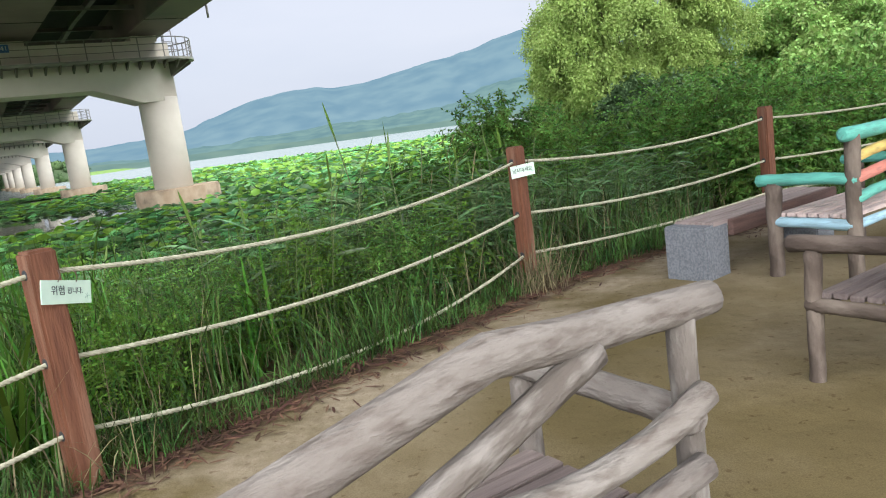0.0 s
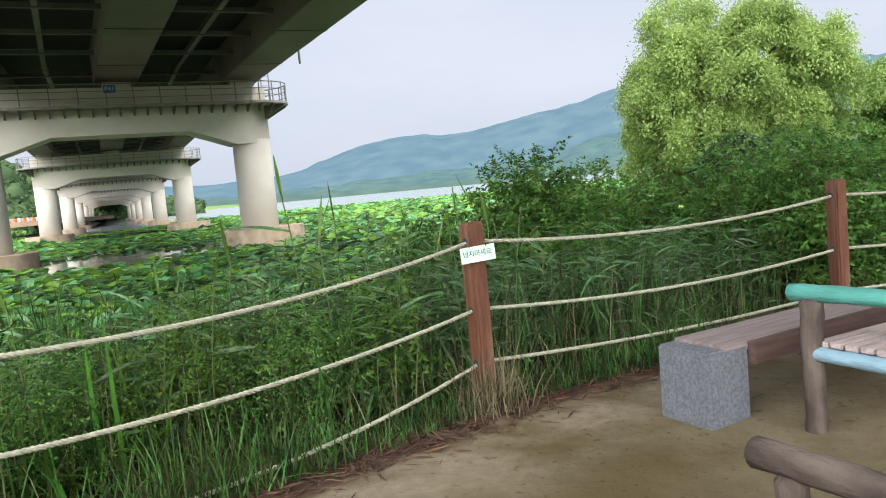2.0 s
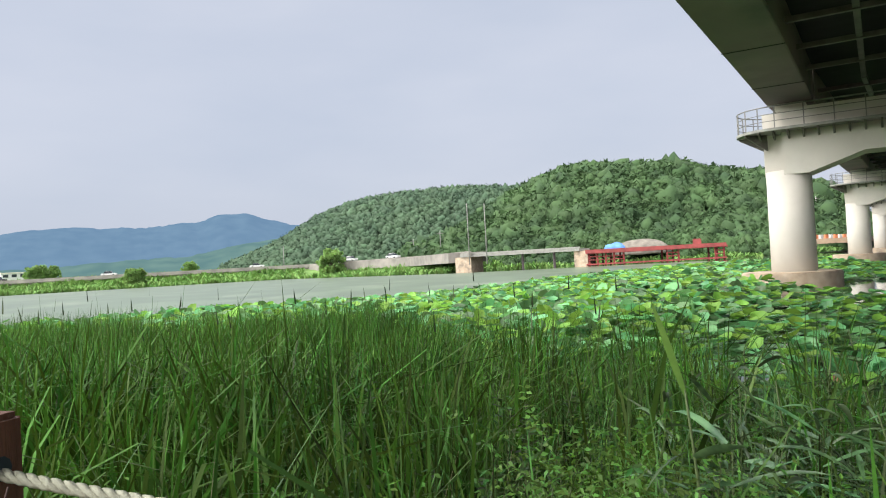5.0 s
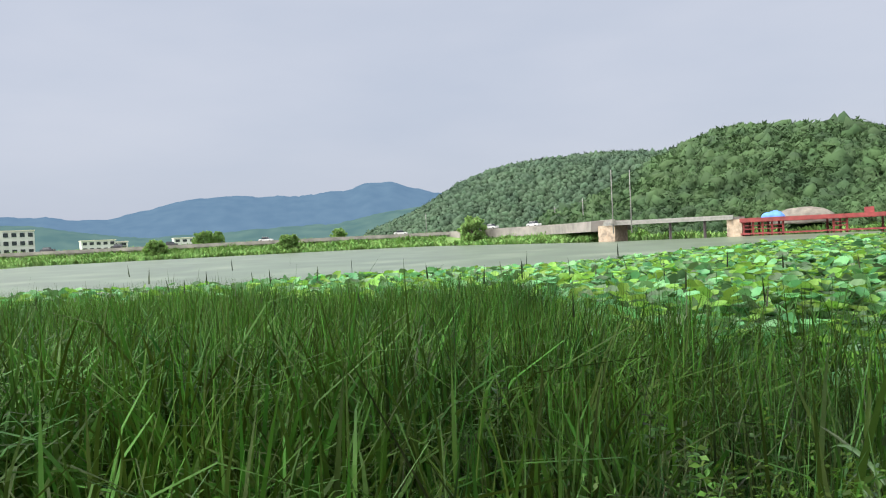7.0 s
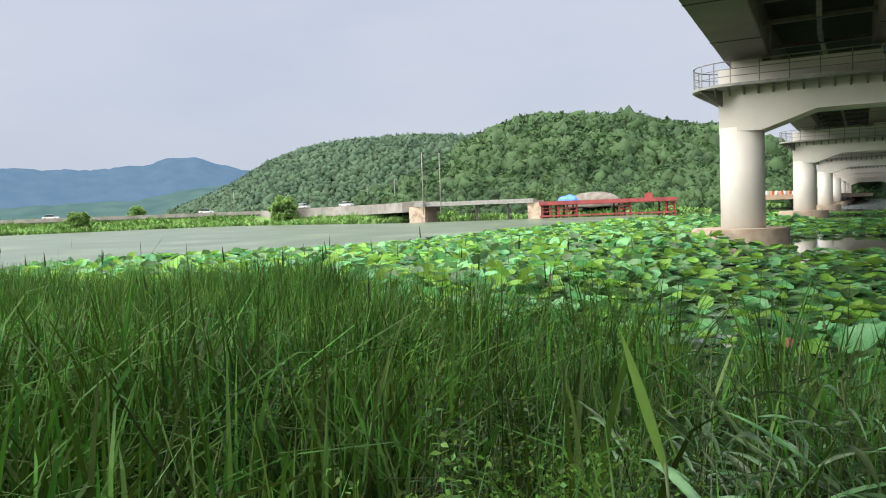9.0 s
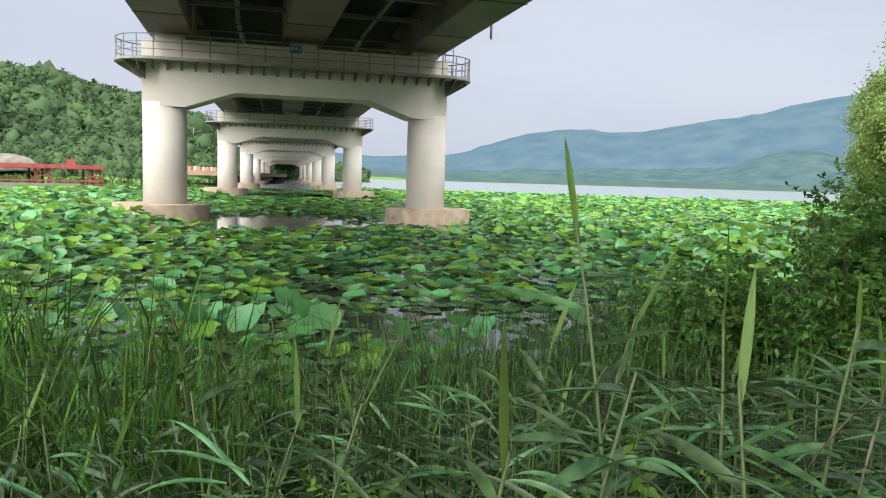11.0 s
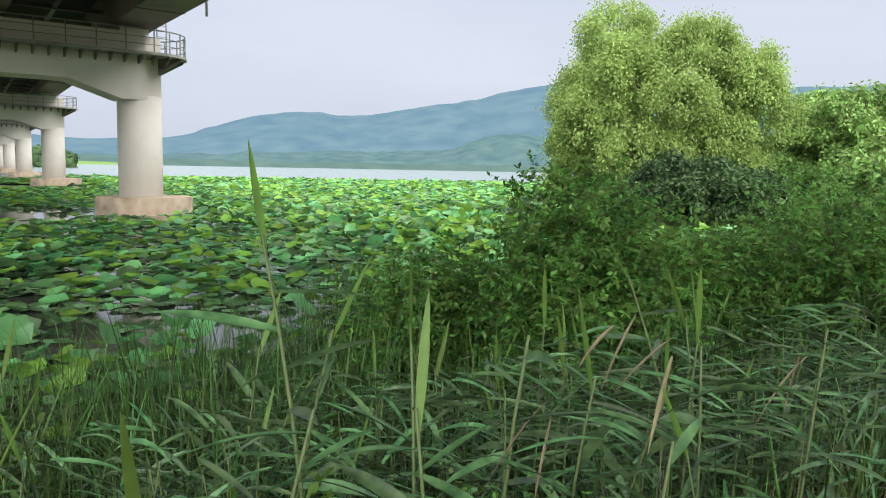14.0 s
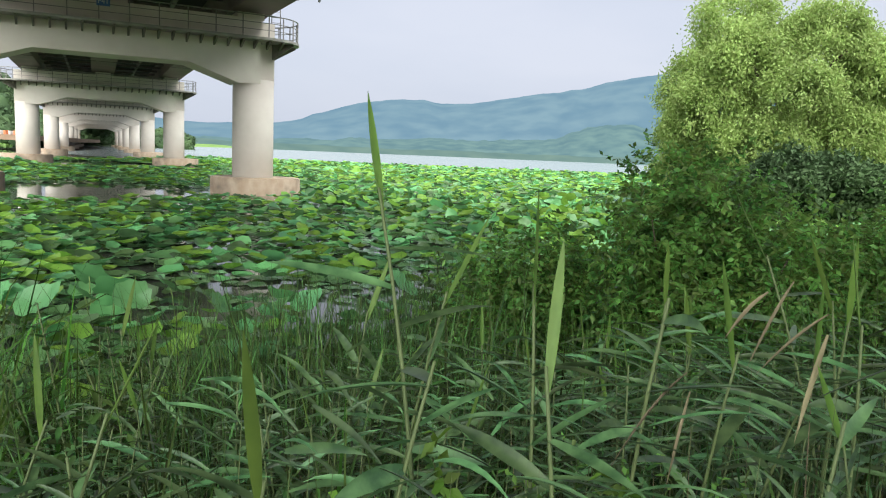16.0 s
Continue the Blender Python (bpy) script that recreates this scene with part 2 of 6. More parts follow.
def ground_material():
    """Sand on the resting place, dark litter and soil on the bank, split by the 'bank' attribute with a ragged edge."""
    m, n, l = special("sandy_ground")
    b = n["Principled BSDF"]
    b.inputs["Roughness"].default_value, b.inputs["Specular IOR Level"].default_value = 0.95, 0.1
    tc = n.new("ShaderNodeTexCoord")

    def noise_ramp(scale, detail, lo, hi, c0, c1):
        t, r = n.new("ShaderNodeTexNoise"), n.new("ShaderNodeValToRGB")
        t.inputs["Scale"].default_value, t.inputs["Detail"].default_value = scale, detail
        l.new(tc.outputs["Object"], t.inputs["Vector"])
        r.color_ramp.elements[0].position, r.color_ramp.elements[1].position = lo, hi
        r.color_ramp.elements[0].color, r.color_ramp.elements[1].color = (*c0, 1), (*c1, 1)
        l.new(t.outputs[0], r.inputs[0])
        return t, r

    def mixed(fac, a, c, kind="MIX"):
        x = n.new("ShaderNodeMix")
        x.data_type, x.blend_type = "RGBA", kind
        if isinstance(fac, float):
            x.inputs[0].default_value = fac
        else:
            l.new(fac, x.inputs[0])
        l.new(a, x.inputs[6])
        l.new(c, x.inputs[7])
        return x.outputs[2]

    _, broad = noise_ramp(0.9, 6, 0.35, 0.65, (0.098, 0.078, 0.036), (0.138, 0.110, 0.054))
    _, pale = noise_ramp(0.55, 6, 0.43, 0.60, (0, 0, 0), (1, 1, 1))
    _, palec = noise_ramp(5, 6, 0.3, 0.7, (0.165, 0.134, 0.080), (0.225, 0.185, 0.12))
    sand = mixed(pale.outputs[0], broad.outputs[0], palec.outputs[0])
    edge_at, edge_map, edge_mul = n.new("ShaderNodeAttribute"), n.new("ShaderNodeMapRange"), n.new("ShaderNodeMath")
    edge_at.attribute_name = "bank"
    edge_map.inputs[1].default_value, edge_map.inputs[2].default_value = -1.1, -0.25
    l.new(edge_at.outputs["Fac"], edge_map.inputs[0])
    _, worn = noise_ramp(1.7, 6, 0.38, 0.56, (0, 0, 0), (1, 1, 1))
    _, dusty = noise_ramp(14, 5, 0.3, 0.7, (0.22, 0.18, 0.125), (0.30, 0.255, 0.19))
    edge_mul.operation = "MULTIPLY"
    l.new(edge_map.outputs[0], edge_mul.inputs[0])
    l.new(worn.outputs[0], edge_mul.inputs[1])
    sand = mixed(edge_mul.outputs[0], sand, dusty.outputs[0])
    tg, grit = noise_ramp(170, 3, 0.30, 0.62, (0.72, 0.70, 0.66), (1.1, 1.1, 1.1))
    sand = mixed(0.8, sand, grit.outputs[0], "MULTIPLY")
    _, spots = noise_ramp(22, 2, 0.30, 0.36, (0.55, 0.48, 0.42), (1, 1, 1))
    sand = mixed(0.7, sand, spots.outputs[0], "MULTIPLY")
    _, soil = noise_ramp(9, 6, 0.35, 0.65, (0.035, 0.03, 0.018), (0.10, 0.06, 0.04))
    at = n.new("ShaderNodeAttribute")
    at.attribute_name = "bank"
    te = n.new("ShaderNodeTexNoise")
    te.inputs["Scale"].default_value, te.inputs["Detail"].default_value = 3.5, 7
    l.new(tc.outputs["Object"], te.inputs["Vector"])
    add, mr = n.new("ShaderNodeMath"), n.new("ShaderNodeMapRange")
    add.operation = "MULTIPLY_ADD"
    add.inputs[1].default_value, add.inputs[2].default_value = 0.9, -0.45
    l.new(te.outputs[0], add.inputs[0])
    ad2 = n.new("ShaderNodeMath")
    l.new(add.outputs[0], ad2.inputs[0])
    l.new(at.outputs["Fac"], ad2.inputs[1])
    mr.inputs[1].default_value, mr.inputs[2].default_value = -0.06, 0.14
    l.new(ad2.outputs[0], mr.inputs[0])
    col = mixed(mr.outputs[0], sand, soil.outputs[0])
    l.new(col, b.inputs["Base Color"])
    bp, bp2, tb = n.new("ShaderNodeBump"), n.new("ShaderNodeBump"), n.new("ShaderNodeTexNoise")
    tb.inputs["Scale"].default_value, tb.inputs["Detail"].default_value = 6, 8
    l.new(tc.outputs["Object"], tb.inputs["Vector"])
    bp.inputs["Strength"].default_value, bp.inputs["Distance"].default_value = 0.6, 0.03
    l.new(tb.outputs[0], bp.inputs["Height"])
    bp2.inputs["Strength"].default_value, bp2.inputs["Distance"].default_value = 0.35, 0.004
    l.new(tg.outputs[0], bp2.inputs["Height"])
    l.new(bp.outputs[0], bp2.inputs["Normal"])
    l.new(bp2.outputs[0], b.inputs["Normal"])
    return m


def water_material(name, rough, base_tint):
    m, n, l = special(name)
    b = n["Principled BSDF"]
    b.inputs["Roughness"].default_value, b.inputs["Base Color"].default_value = rough, (*base_tint, 1)
    b.inputs["Specular IOR Level"].default_value = 0.6
    tc, t, bp = n.new("ShaderNodeTexCoord"), n.new("ShaderNodeTexNoise"), n.new("ShaderNodeBump")
    t.inputs["Scale"].default_value, t.inputs["Detail"].default_value = 1.3, 3
    l.new(tc.outputs["Object"], t.inputs["Vector"])
    bp.inputs["Strength"].default_value, bp.inputs["Distance"].default_value = 0.10, 0.03
    l.new(t.outputs[0], bp.inputs["Height"])
    l.new(bp.outputs[0], b.inputs["Normal"])
    return m


def film_material(name, c0, c1, scale, cover, rough=0.55, spec=0.12):
    """Green floating growth with gaps that show the water."""
    m, n, l = special(name)
    b = n["Principled BSDF"]
    b.inputs["Roughness"].default_value, b.inputs["Specular IOR Level"].default_value = rough, spec
    tc, t, r = n.new("ShaderNodeTexCoord"), n.new("ShaderNodeTexNoise"), n.new("ShaderNodeValToRGB")
    t.inputs["Scale"].default_value, t.inputs["Detail"].default_value = scale, 8
    l.new(tc.outputs["Object"], t.inputs["Vector"])
    e = r.color_ramp.elements
    e[0].position, e[0].color = cover - 0.08, (0.07, 0.09, 0.05, 1)
    e[1].position, e[1].color = cover + 0.06, (*c0, 1)
    e2 = e.new(cover + 0.25)
    e2.color = (*c1, 1)
    l.new(t.outputs[0], r.inputs[0])
    l.new(r.outputs[0], b.inputs["Base Color"])
    return m


def distant(name, c0, c1, haze_glow, scale=0.004, amount=0.5):
    """A far backdrop mountain, its haze put in as bluish emission."""
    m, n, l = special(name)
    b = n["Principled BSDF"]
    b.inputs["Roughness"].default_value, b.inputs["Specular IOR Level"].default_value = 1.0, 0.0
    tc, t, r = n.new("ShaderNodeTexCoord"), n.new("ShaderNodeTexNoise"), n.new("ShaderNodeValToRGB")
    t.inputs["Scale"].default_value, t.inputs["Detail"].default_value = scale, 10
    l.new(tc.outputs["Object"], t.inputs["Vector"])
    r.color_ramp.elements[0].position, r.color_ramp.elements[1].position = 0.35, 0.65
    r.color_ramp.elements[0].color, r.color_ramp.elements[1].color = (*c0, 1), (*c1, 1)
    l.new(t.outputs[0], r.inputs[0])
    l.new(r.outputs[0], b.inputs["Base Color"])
    b.inputs["Emission Color"].default_value = (*haze_glow, 1)
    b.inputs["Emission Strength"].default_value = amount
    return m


M["sand"] = ground_material()
M["water"] = water_material("still_lake_water", 0.07, (0.035, 0.04, 0.03))
# pale base colour stands in for bright sky mirrored in the ripples
M["ruffled"] = water_material("ruffled_lake_sky_sheen", 0.25, (0.16, 0.195, 0.19))
M["duckweed"] = film_material("duckweed_film", (0.095, 0.125, 0.07), (0.15, 0.17, 0.11), 0.12, 0.50, 0.30, 0.45)
M["lotus_sheet"] = film_material("distant_lotus_canopy", (0.07, 0.15, 0.035), (0.14, 0.26, 0.07), 0.9, 0.30)
# these ranges glow bluish in place of the haze of distance
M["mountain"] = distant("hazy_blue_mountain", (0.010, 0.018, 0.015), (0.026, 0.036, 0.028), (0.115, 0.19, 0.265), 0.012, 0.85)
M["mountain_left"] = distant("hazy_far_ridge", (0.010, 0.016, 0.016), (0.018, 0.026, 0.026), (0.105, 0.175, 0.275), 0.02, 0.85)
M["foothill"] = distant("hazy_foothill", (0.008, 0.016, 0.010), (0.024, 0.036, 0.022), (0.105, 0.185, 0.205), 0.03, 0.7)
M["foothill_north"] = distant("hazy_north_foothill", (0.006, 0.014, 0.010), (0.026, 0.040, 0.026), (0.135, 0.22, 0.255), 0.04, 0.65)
M["shore_far"] = distant("hazy_shore_wood", (0.008, 0.014, 0.009), (0.022, 0.03, 0.018), (0.15, 0.24, 0.235), 0.03, 0.6)


# ---- building helpers ----
def np_mesh(name, verts, faces, mat, smooth=False):
    me = bpy.data.meshes.new(name)
    verts, faces = np.asarray(verts, dtype=np.float32), np.asarray(faces, dtype=np.int32)
    k = faces.shape[1]
    me.vertices.add(len(verts))
    me.vertices.foreach_set("co", verts.ravel())
    me.loops.add(faces.size)
    me.loops.foreach_set("vertex_index", faces.ravel())
    me.polygons.add(len(faces))
    me.polygons.foreach_set("loop_start", np.arange(0, faces.size, k, dtype=np.int32))
    me.polygons.foreach_set("use_smooth", np.full(len(faces), smooth))
    me.update(calc_edges=True)
    for one in mat if isinstance(mat, list) else [mat]:
        me.materials.append(one)
    return me


def part(name, bm, mat=None, parent=None, label="", smooth=False):
    """Links a bmesh, or a ready mesh, as one mesh object under a thing or a part."""
    if isinstance(bm, bmesh.types.BMesh):
        me = bpy.data.meshes.new(name)
        bm.normal_update()
        bm.to_mesh(me)
        bm.free()
        me.materials.append(mat)
    else:
        me = bm
    if smooth:
        me.polygons.foreach_set("use_smooth", np.full(len(me.polygons), True))
    ob = new(name, me)
    ob.parent = parent
    if label:
        tagged(ob, label)
    return ob


def thing(name, m, label, category, group="", kind=""):
    ob = new(name)
    ob.empty_display_size = 0.1
    ob.matrix_world = m
    return tagged(ob, label, category, group, kind)


def box(bm, size, at=(0, 0, 0), m=None, bevel=0.0):
    made = bmesh.ops.create_cube(bm, size=1.0, matrix=(m or Matrix()) @ Matrix.Translation(at) @ Matrix.Diagonal((*size, 1)))
    if bevel:
        edges = list({e for v in made["verts"] for e in v.link_edges})
        bmesh.ops.bevel(bm, geom=edges, offset=bevel, segments=2, affect="EDGES")
    return bm


def boxed(size, at=(0, 0, 0), m=None, bevel=0.0):
    return box(bmesh.new(), size, at, m, bevel)


def tube_mesh(points, radii, sides=10, closed_ends=True, wobble=0.0, seed=0):
    """Vertices and quad faces of a tapered tube along points."""
    rng = np.random.default_rng(seed)
    p = np.asarray(points, dtype=float)
    n = len(p)
    radii = np.broadcast_to(np.asarray(radii, dtype=float), (n,))
    tan = np.gradient(p, axis=0)
    tan /= np.linalg.norm(tan, axis=1)[:, None] + 1e-9
    ref = np.array([0.0, 0.0, 1.0]) if abs(tan[0][2]) < 0.8 else np.array([1.0, 0.0, 0.0])
    a = np.cross(tan, ref)
    a /= np.linalg.norm(a, axis=1)[:, None] + 1e-9
    b = np.cross(tan, a)
    ang = np.linspace(0, 2 * np.pi, sides, endpoint=False)
    r = radii[:, None] * (1 + wobble * rng.standard_normal((n, sides)))
    v = p[:, None, :] + r[..., None] * (np.cos(ang)[None, :, None] * a[:, None, :] + np.sin(ang)[None, :, None] * b[:, None, :])
    v = v.reshape(-1, 3)
    faces = []
    for i in range(n - 1):
        for j in range(sides):
            k = (j + 1) % sides
            faces.append((i * sides + j, i * sides + k, (i + 1) * sides + k, (i + 1) * sides + j))
    return v, faces, n, sides


def tube(bm, points, radii, sides=10, wobble=0.0, seed=0, round_ends=True):
    v, faces, n, s = tube_mesh(points, radii, sides, True, wobble, seed)
    bv = [bm.verts.new(x) for x in v]
    for f in faces:
        q = bm.faces.new([bv[i] for i in f])
        q.smooth = True
    p = np.asarray(points, dtype=float)
    rad = np.broadcast_to(np.asarray(radii, dtype=float), (n,))
    for end, other, ring in ((0, 1, bv[:s]), (n - 1, n - 2, bv[-s:])):
        out = p[end] - p[other]
        out /= np.linalg.norm(out)
        if round_ends:
            inner = [bm.verts.new(p[end] + (np.array(x.co) - p[end]) * 0.62 + out * rad[end] * 0.35) for x in ring]
            for j in range(s):
                k = (j + 1) % s
                bm.faces.new((ring[j], ring[k], inner[k], inner[j])).smooth = True
            bm.faces.new(inner)
        else:
            bm.faces.new(ring)
    bmesh.ops.recalc_face_normals(bm, faces=bm.faces)
    return bm


def bent(a, b, sag=(0, 0, 0), n=9, rough=0.0, seed=0):
    """Points from a to b, bowed by sag in the middle and roughened."""
    rng = np.random.default_rng(seed)
    t = np.linspace(0, 1, n)[:, None]
    p = np.asarray(a, dtype=float) * (1 - t) + np.asarray(b, dtype=float) * t + 4 * t * (1 - t) * np.asarray(sag, dtype=float)
    if rough:
        q = rng.standard_normal((n, 3)) * rough
        q[0] = q[-1] = 0
        p = p + q
    return p


def log(name, a, b, r, mat, parent, sag=(0, 0, 0), seed=0, label=""):
    pts = bent(a, b, sag, 11, r * 0.05, seed)
    rng = np.random.default_rng(seed + 50)
    rad = np.clip(r * (1 + 0.035 * rng.standard_normal(11).cumsum() / 2), r * 0.88, r * 1.12)
    d = (Vector(b) - Vector(a)).normalized()
    m = Matrix.Translation(a) @ d.to_track_quat("X", "Z").to_matrix().to_4x4()
    inv = np.array(m.inverted())
    pts = pts @ inv[:3, :3].T + inv[:3, 3]
    ob = part(name, tube(bmesh.new(), pts, rad, 14, 0.008, seed), mat, parent, label)
    ob.matrix_local = m
    return ob


def text_mesh(body, size):
    cu = bpy.data.curves.new("lettering", "FONT")
    cu.body, cu.size, cu.align_x, cu.align_y, cu.extrude = body, size, "CENTER", "CENTER", 0.0006
    ob = bpy.data.objects.new("lettering", cu)
    scene.collection.objects.link(ob)
    me = bpy.data.meshes.new_from_object(ob.evaluated_get(bpy.context.evaluated_depsgraph_get()))
    bpy.data.objects.remove(ob)
    return me


def ribbons(base, way, length, width, gravity, seg=4, kind="blade", side=None, rng=None, fold=0.0, roll=0.0, curl=None):
    """Bent leaf strips: base (N,3), way (N,3), length, width, gravity and tip curl (N,)."""
    n = len(base)
    t = np.linspace(0, 1, seg + 1)
    p = base[:, None, :] + way[:, None, :] * (length[:, None] * t)[..., None]
    p[..., 2] -= gravity[:, None] * length[:, None] * t ** 2
    if curl is not None:
        flat = way[:, :2] / (np.linalg.norm(way[:, :2], axis=1)[:, None] + 1e-9)
        p[..., :2] += flat[:, None, :] * ((curl * length)[:, None] * t ** 3)[..., None]
        p[..., 2] -= 0.75 * (curl * length)[:, None] * t ** 5
    if side is None:
        side = np.cross(way, np.array([0.0, 0.0, 1.0]) + 0.15 * rng.standard_normal((n, 3)))
        side /= np.linalg.norm(side, axis=1)[:, None] + 1e-9
        if roll:
            a = rng.normal(0, roll, n)[:, None]
            side = side * np.cos(a) + np.cross(way, side) * np.sin(a)
    if kind == "blade":
        prof = (1 - t ** 2.4) * 0.95 + 0.05
    else:
        prof = np.clip(np.sin(np.pi * (0.12 + 0.88 * t)) ** 0.8, 0.04, 1)
    w = 0.5 * width[:, None] * prof[None, :]
    if fold:
        # a keeled leaf: the midrib lies below the edges
        keel = np.cross(side, way)
        keel /= np.linalg.norm(keel, axis=1)[:, None] + 1e-9
        keel = np.where(keel[:, 2:3] > 0, -keel, keel)
        rows = [p - side[:, None, :] * w[..., None], p + keel[:, None, :] * (fold * w)[..., None], p + side[:, None, :] * w[..., None]]
        v = np.stack(rows, axis=2).reshape(n, -1, 3)
        k = v.shape[1]
        f = np.array([(3 * i + j, 3 * i + j + 1, 3 * i + j + 4, 3 * i + j + 3) for i in range(seg) for j in (0, 1)])
        return v.reshape(-1, 3), (f[None] + (np.arange(n) * k)[:, None, None]).reshape(-1, 4)
    left, right = p - side[:, None, :] * w[..., None], p + side[:, None, :] * w[..., None]
    v = np.stack([left, right], axis=2).reshape(n, -1, 3)
    k = v.shape[1]
    f = np.array([(2 * i, 2 * i + 1, 2 * i + 3, 2 * i + 2) for i in range(seg)])
    faces = (f[None] + (np.arange(n) * k)[:, None, None]).reshape(-1, 4)
    return v.reshape(-1, 3), faces


def lozenges(base, way, length, width, rng, side=None):
    """Small pointed leaves of one folded quad each."""
    n = len(base)
    if side is None:
        side = np.cross(way, rng.standard_normal((n, 3)))
    side = side / (np.linalg.norm(side, axis=1)[:, None] + 1e-9)
    mid = base + way * (length * 0.45)[:, None]
    tip = base + way * length[:, None]
    tip[:, 2] -= 0.15 * length
    half = side * (0.5 * width)[:, None]
    v = np.stack([base, mid + half, tip, mid - half], axis=1).reshape(-1, 3)
    return v, np.arange(4 * n).reshape(-1, 4)


def joined(pieces):
    vs, fs, at = [], [], 0
    for v, f in pieces:
        vs.append(v)
        fs.append(np.asarray(f) + at)
        at += len(v)
    return np.concatenate(vs), np.concatenate(fs)


def smoothstep(a, b, x):
    t = np.clip((x - a) / (b - a), 0, 1)
    return t * t * (3 - 2 * t)


# ---- the lie of the land ----
FENCE = [(-14.0, -21.0), (-4.3, -1.0), (-1.52, 3.42), (0.76, 6.30), (3.44, 8.06), (6.6, 9.7), (30.0, 17.0)]
SHORE = [(-330, -420), (-243, -130), (-238, -80), (-212, 47), (-156, 66), (-152, 100), (-130, 122), (-124, 140), (-160, 215), (-250, 360), (-330, 520), (-420, 1000), (-600, 3000)]


def beyond(line, x, y):
    """Signed distance to a broken line, positive on its left hand."""
    best = np.full(np.shape(x), 1e9)
    sign = np.ones(np.shape(x))
    for (x0, y0), (x1, y1) in zip(line[:-1], line[1:]):
        dx, dy = x1 - x0, y1 - y0
        t = np.clip(((x - x0) * dx + (y - y0) * dy) / (dx * dx + dy * dy), 0, 1)
        ex, ey = x - x0 - t * dx, y - y0 - t * dy
        d = np.hypot(ex, ey)
        near = d < best
        best = np.where(near, d, best)
        sign = np.where(near, np.sign(dx * ey - dy * ex), sign)
    return best * sign


def land(x, y):
    x, y = np.asarray(x, dtype=float), np.asarray(y, dtype=float)
    s = beyond(FENCE, x, y)
    s2 = s - 5 * smoothstep(4, 14, x)
    z = -0.12 * smoothstep(0.1, 0.9, s) - 1.6 * smoothstep(0.6, 7.0, s2)
    z += 0.022 * np.sin(1.7 * x + 0.6 * y) * np.cos(1.1 * y - 0.4 * x) * (s < 1)
    mound = np.exp(-((x - 13) ** 2 + (y - 44) ** 2) / 70.0) + 0.9 * np.exp(-((x - 34) ** 2 + (y - 62) ** 2) / 700.0)
    z = np.maximum(z, -1.72 + 1.25 * np.clip(mound * 1.6, 0, 1))
    w = beyond(SHORE, x, y)
    z = np.maximum(z, np.where(w > -2, -1.72 + 3.7 * smoothstep(-2, 20, w), -9))
    z = np.maximum(z, -1.72 + 2.6 * smoothstep(965, 1015, y + 0.12 * x))
    return z


def ground_sheet():
    k, n = 0.065, 132
    a = 4500 / math.sinh(k * n)
    line = a * np.sinh(k * np.arange(-n, n + 1))
    gx, gy = np.meshgrid(line, line + 4.0, indexing="ij")
    gz = land(gx, gy)
    v = np.stack([gx, gy, gz], axis=-1).reshape(-1, 3)
    m = 2 * n + 1
    i, j = np.meshgrid(np.arange(m - 1), np.arange(m - 1), indexing="ij")
    f = np.stack([i * m + j, (i + 1) * m + j, (i + 1) * m + j + 1, i * m + j + 1], axis=-1).reshape(-1, 4)
    me = np_mesh("ground", v, f, [M["sand"], M["field"]], True)
    s = beyond(FENCE, v[:, 0], v[:, 1]) + 0.28
    s = np.where(v[:, 0] ** 2 + v[:, 1] ** 2 > 70 ** 2, 1.0, s)
    at = me.attributes.new("bank", "FLOAT", "POINT")
    at.data.foreach_set("value", np.clip(s, -2, 2).astype(np.float32))
    mid = v[f].mean(axis=1)
    far = (mid[:, 0] < -90) | (mid[:, 1] > 300) | (beyond(FENCE, mid[:, 0], mid[:, 1]) > 5)
    me.polygons.foreach_set("material_index", far.astype(np.int32))
    return tagged(new("ground", me), "sandy resting place sloping to a muddy lake bed", "ground", kind="structure")


ground_sheet()
tagged(part("water", np_mesh("water", [(-4400, -4400, WATER), (4400, -4400, WATER), (4400, 4400, WATER), (-4400, 4400, WATER)], [(0, 1, 2, 3)], M["water"])),
       "still dark lake water between lotus leaves", "water", kind="structure")


tagged(part("open_lake", np_mesh("open_lake", [(-330, 260, WATER + 0.03), (-70, 112, WATER + 0.03), (0, 125, WATER + 0.03), (900, 125, WATER + 0.03), (900, 1100, WATER + 0.03), (-420, 1100, WATER + 0.03)], [(0, 1, 2, 3, 4, 5)], M["ruffled"])),
       "open lake ruffled by a breeze, pale colour for mirrored sky", "water", kind="structure")


# ---- the road bridge ----
AXIS = np.array([-0.566, 0.824])
PIER = np.array([-24.26, 41.39])
PIER_TURN, DECK_TURN = 37.0, math.degrees(math.atan2(0.566, 0.824))
SPAN = 48.2
SOFFIT = 8.95


def rounded_slab(half, thick, z0, z1, grow=0.0, n=12):
    """A plan with half-round ends, half its length, extruded."""
    bm = bmesh.new()
    r = thick / 2 + grow
    ring = []
    for side in (1, -1):
        for i in range(n + 1):
            a = -math.pi / 2 + math.pi * i / n
            ring.append((side * (half - thick / 2 + r * math.cos(a)), side * r * math.sin(a)))
    low = [bm.verts.new((x, y, z0)) for x, y in ring]
    up = [bm.verts.new((x, y, z1)) for x, y in ring]
    m = len(ring)
    for i in range(m):
        bm.faces.new((low[i], low[(i + 1) % m], up[(i + 1) % m], up[i]))
    bm.faces.new(low[::-1])
    bm.faces.new(up)
    return bm


def ring_line(half, r, n=14):
    pts = []
    for side in (1, -1):
        for i in range(n + 1):
            a = -math.pi / 2 + math.pi * i / n
            pts.append((side * (half + r * math.cos(a)), side * r * math.sin(a)))
    return pts


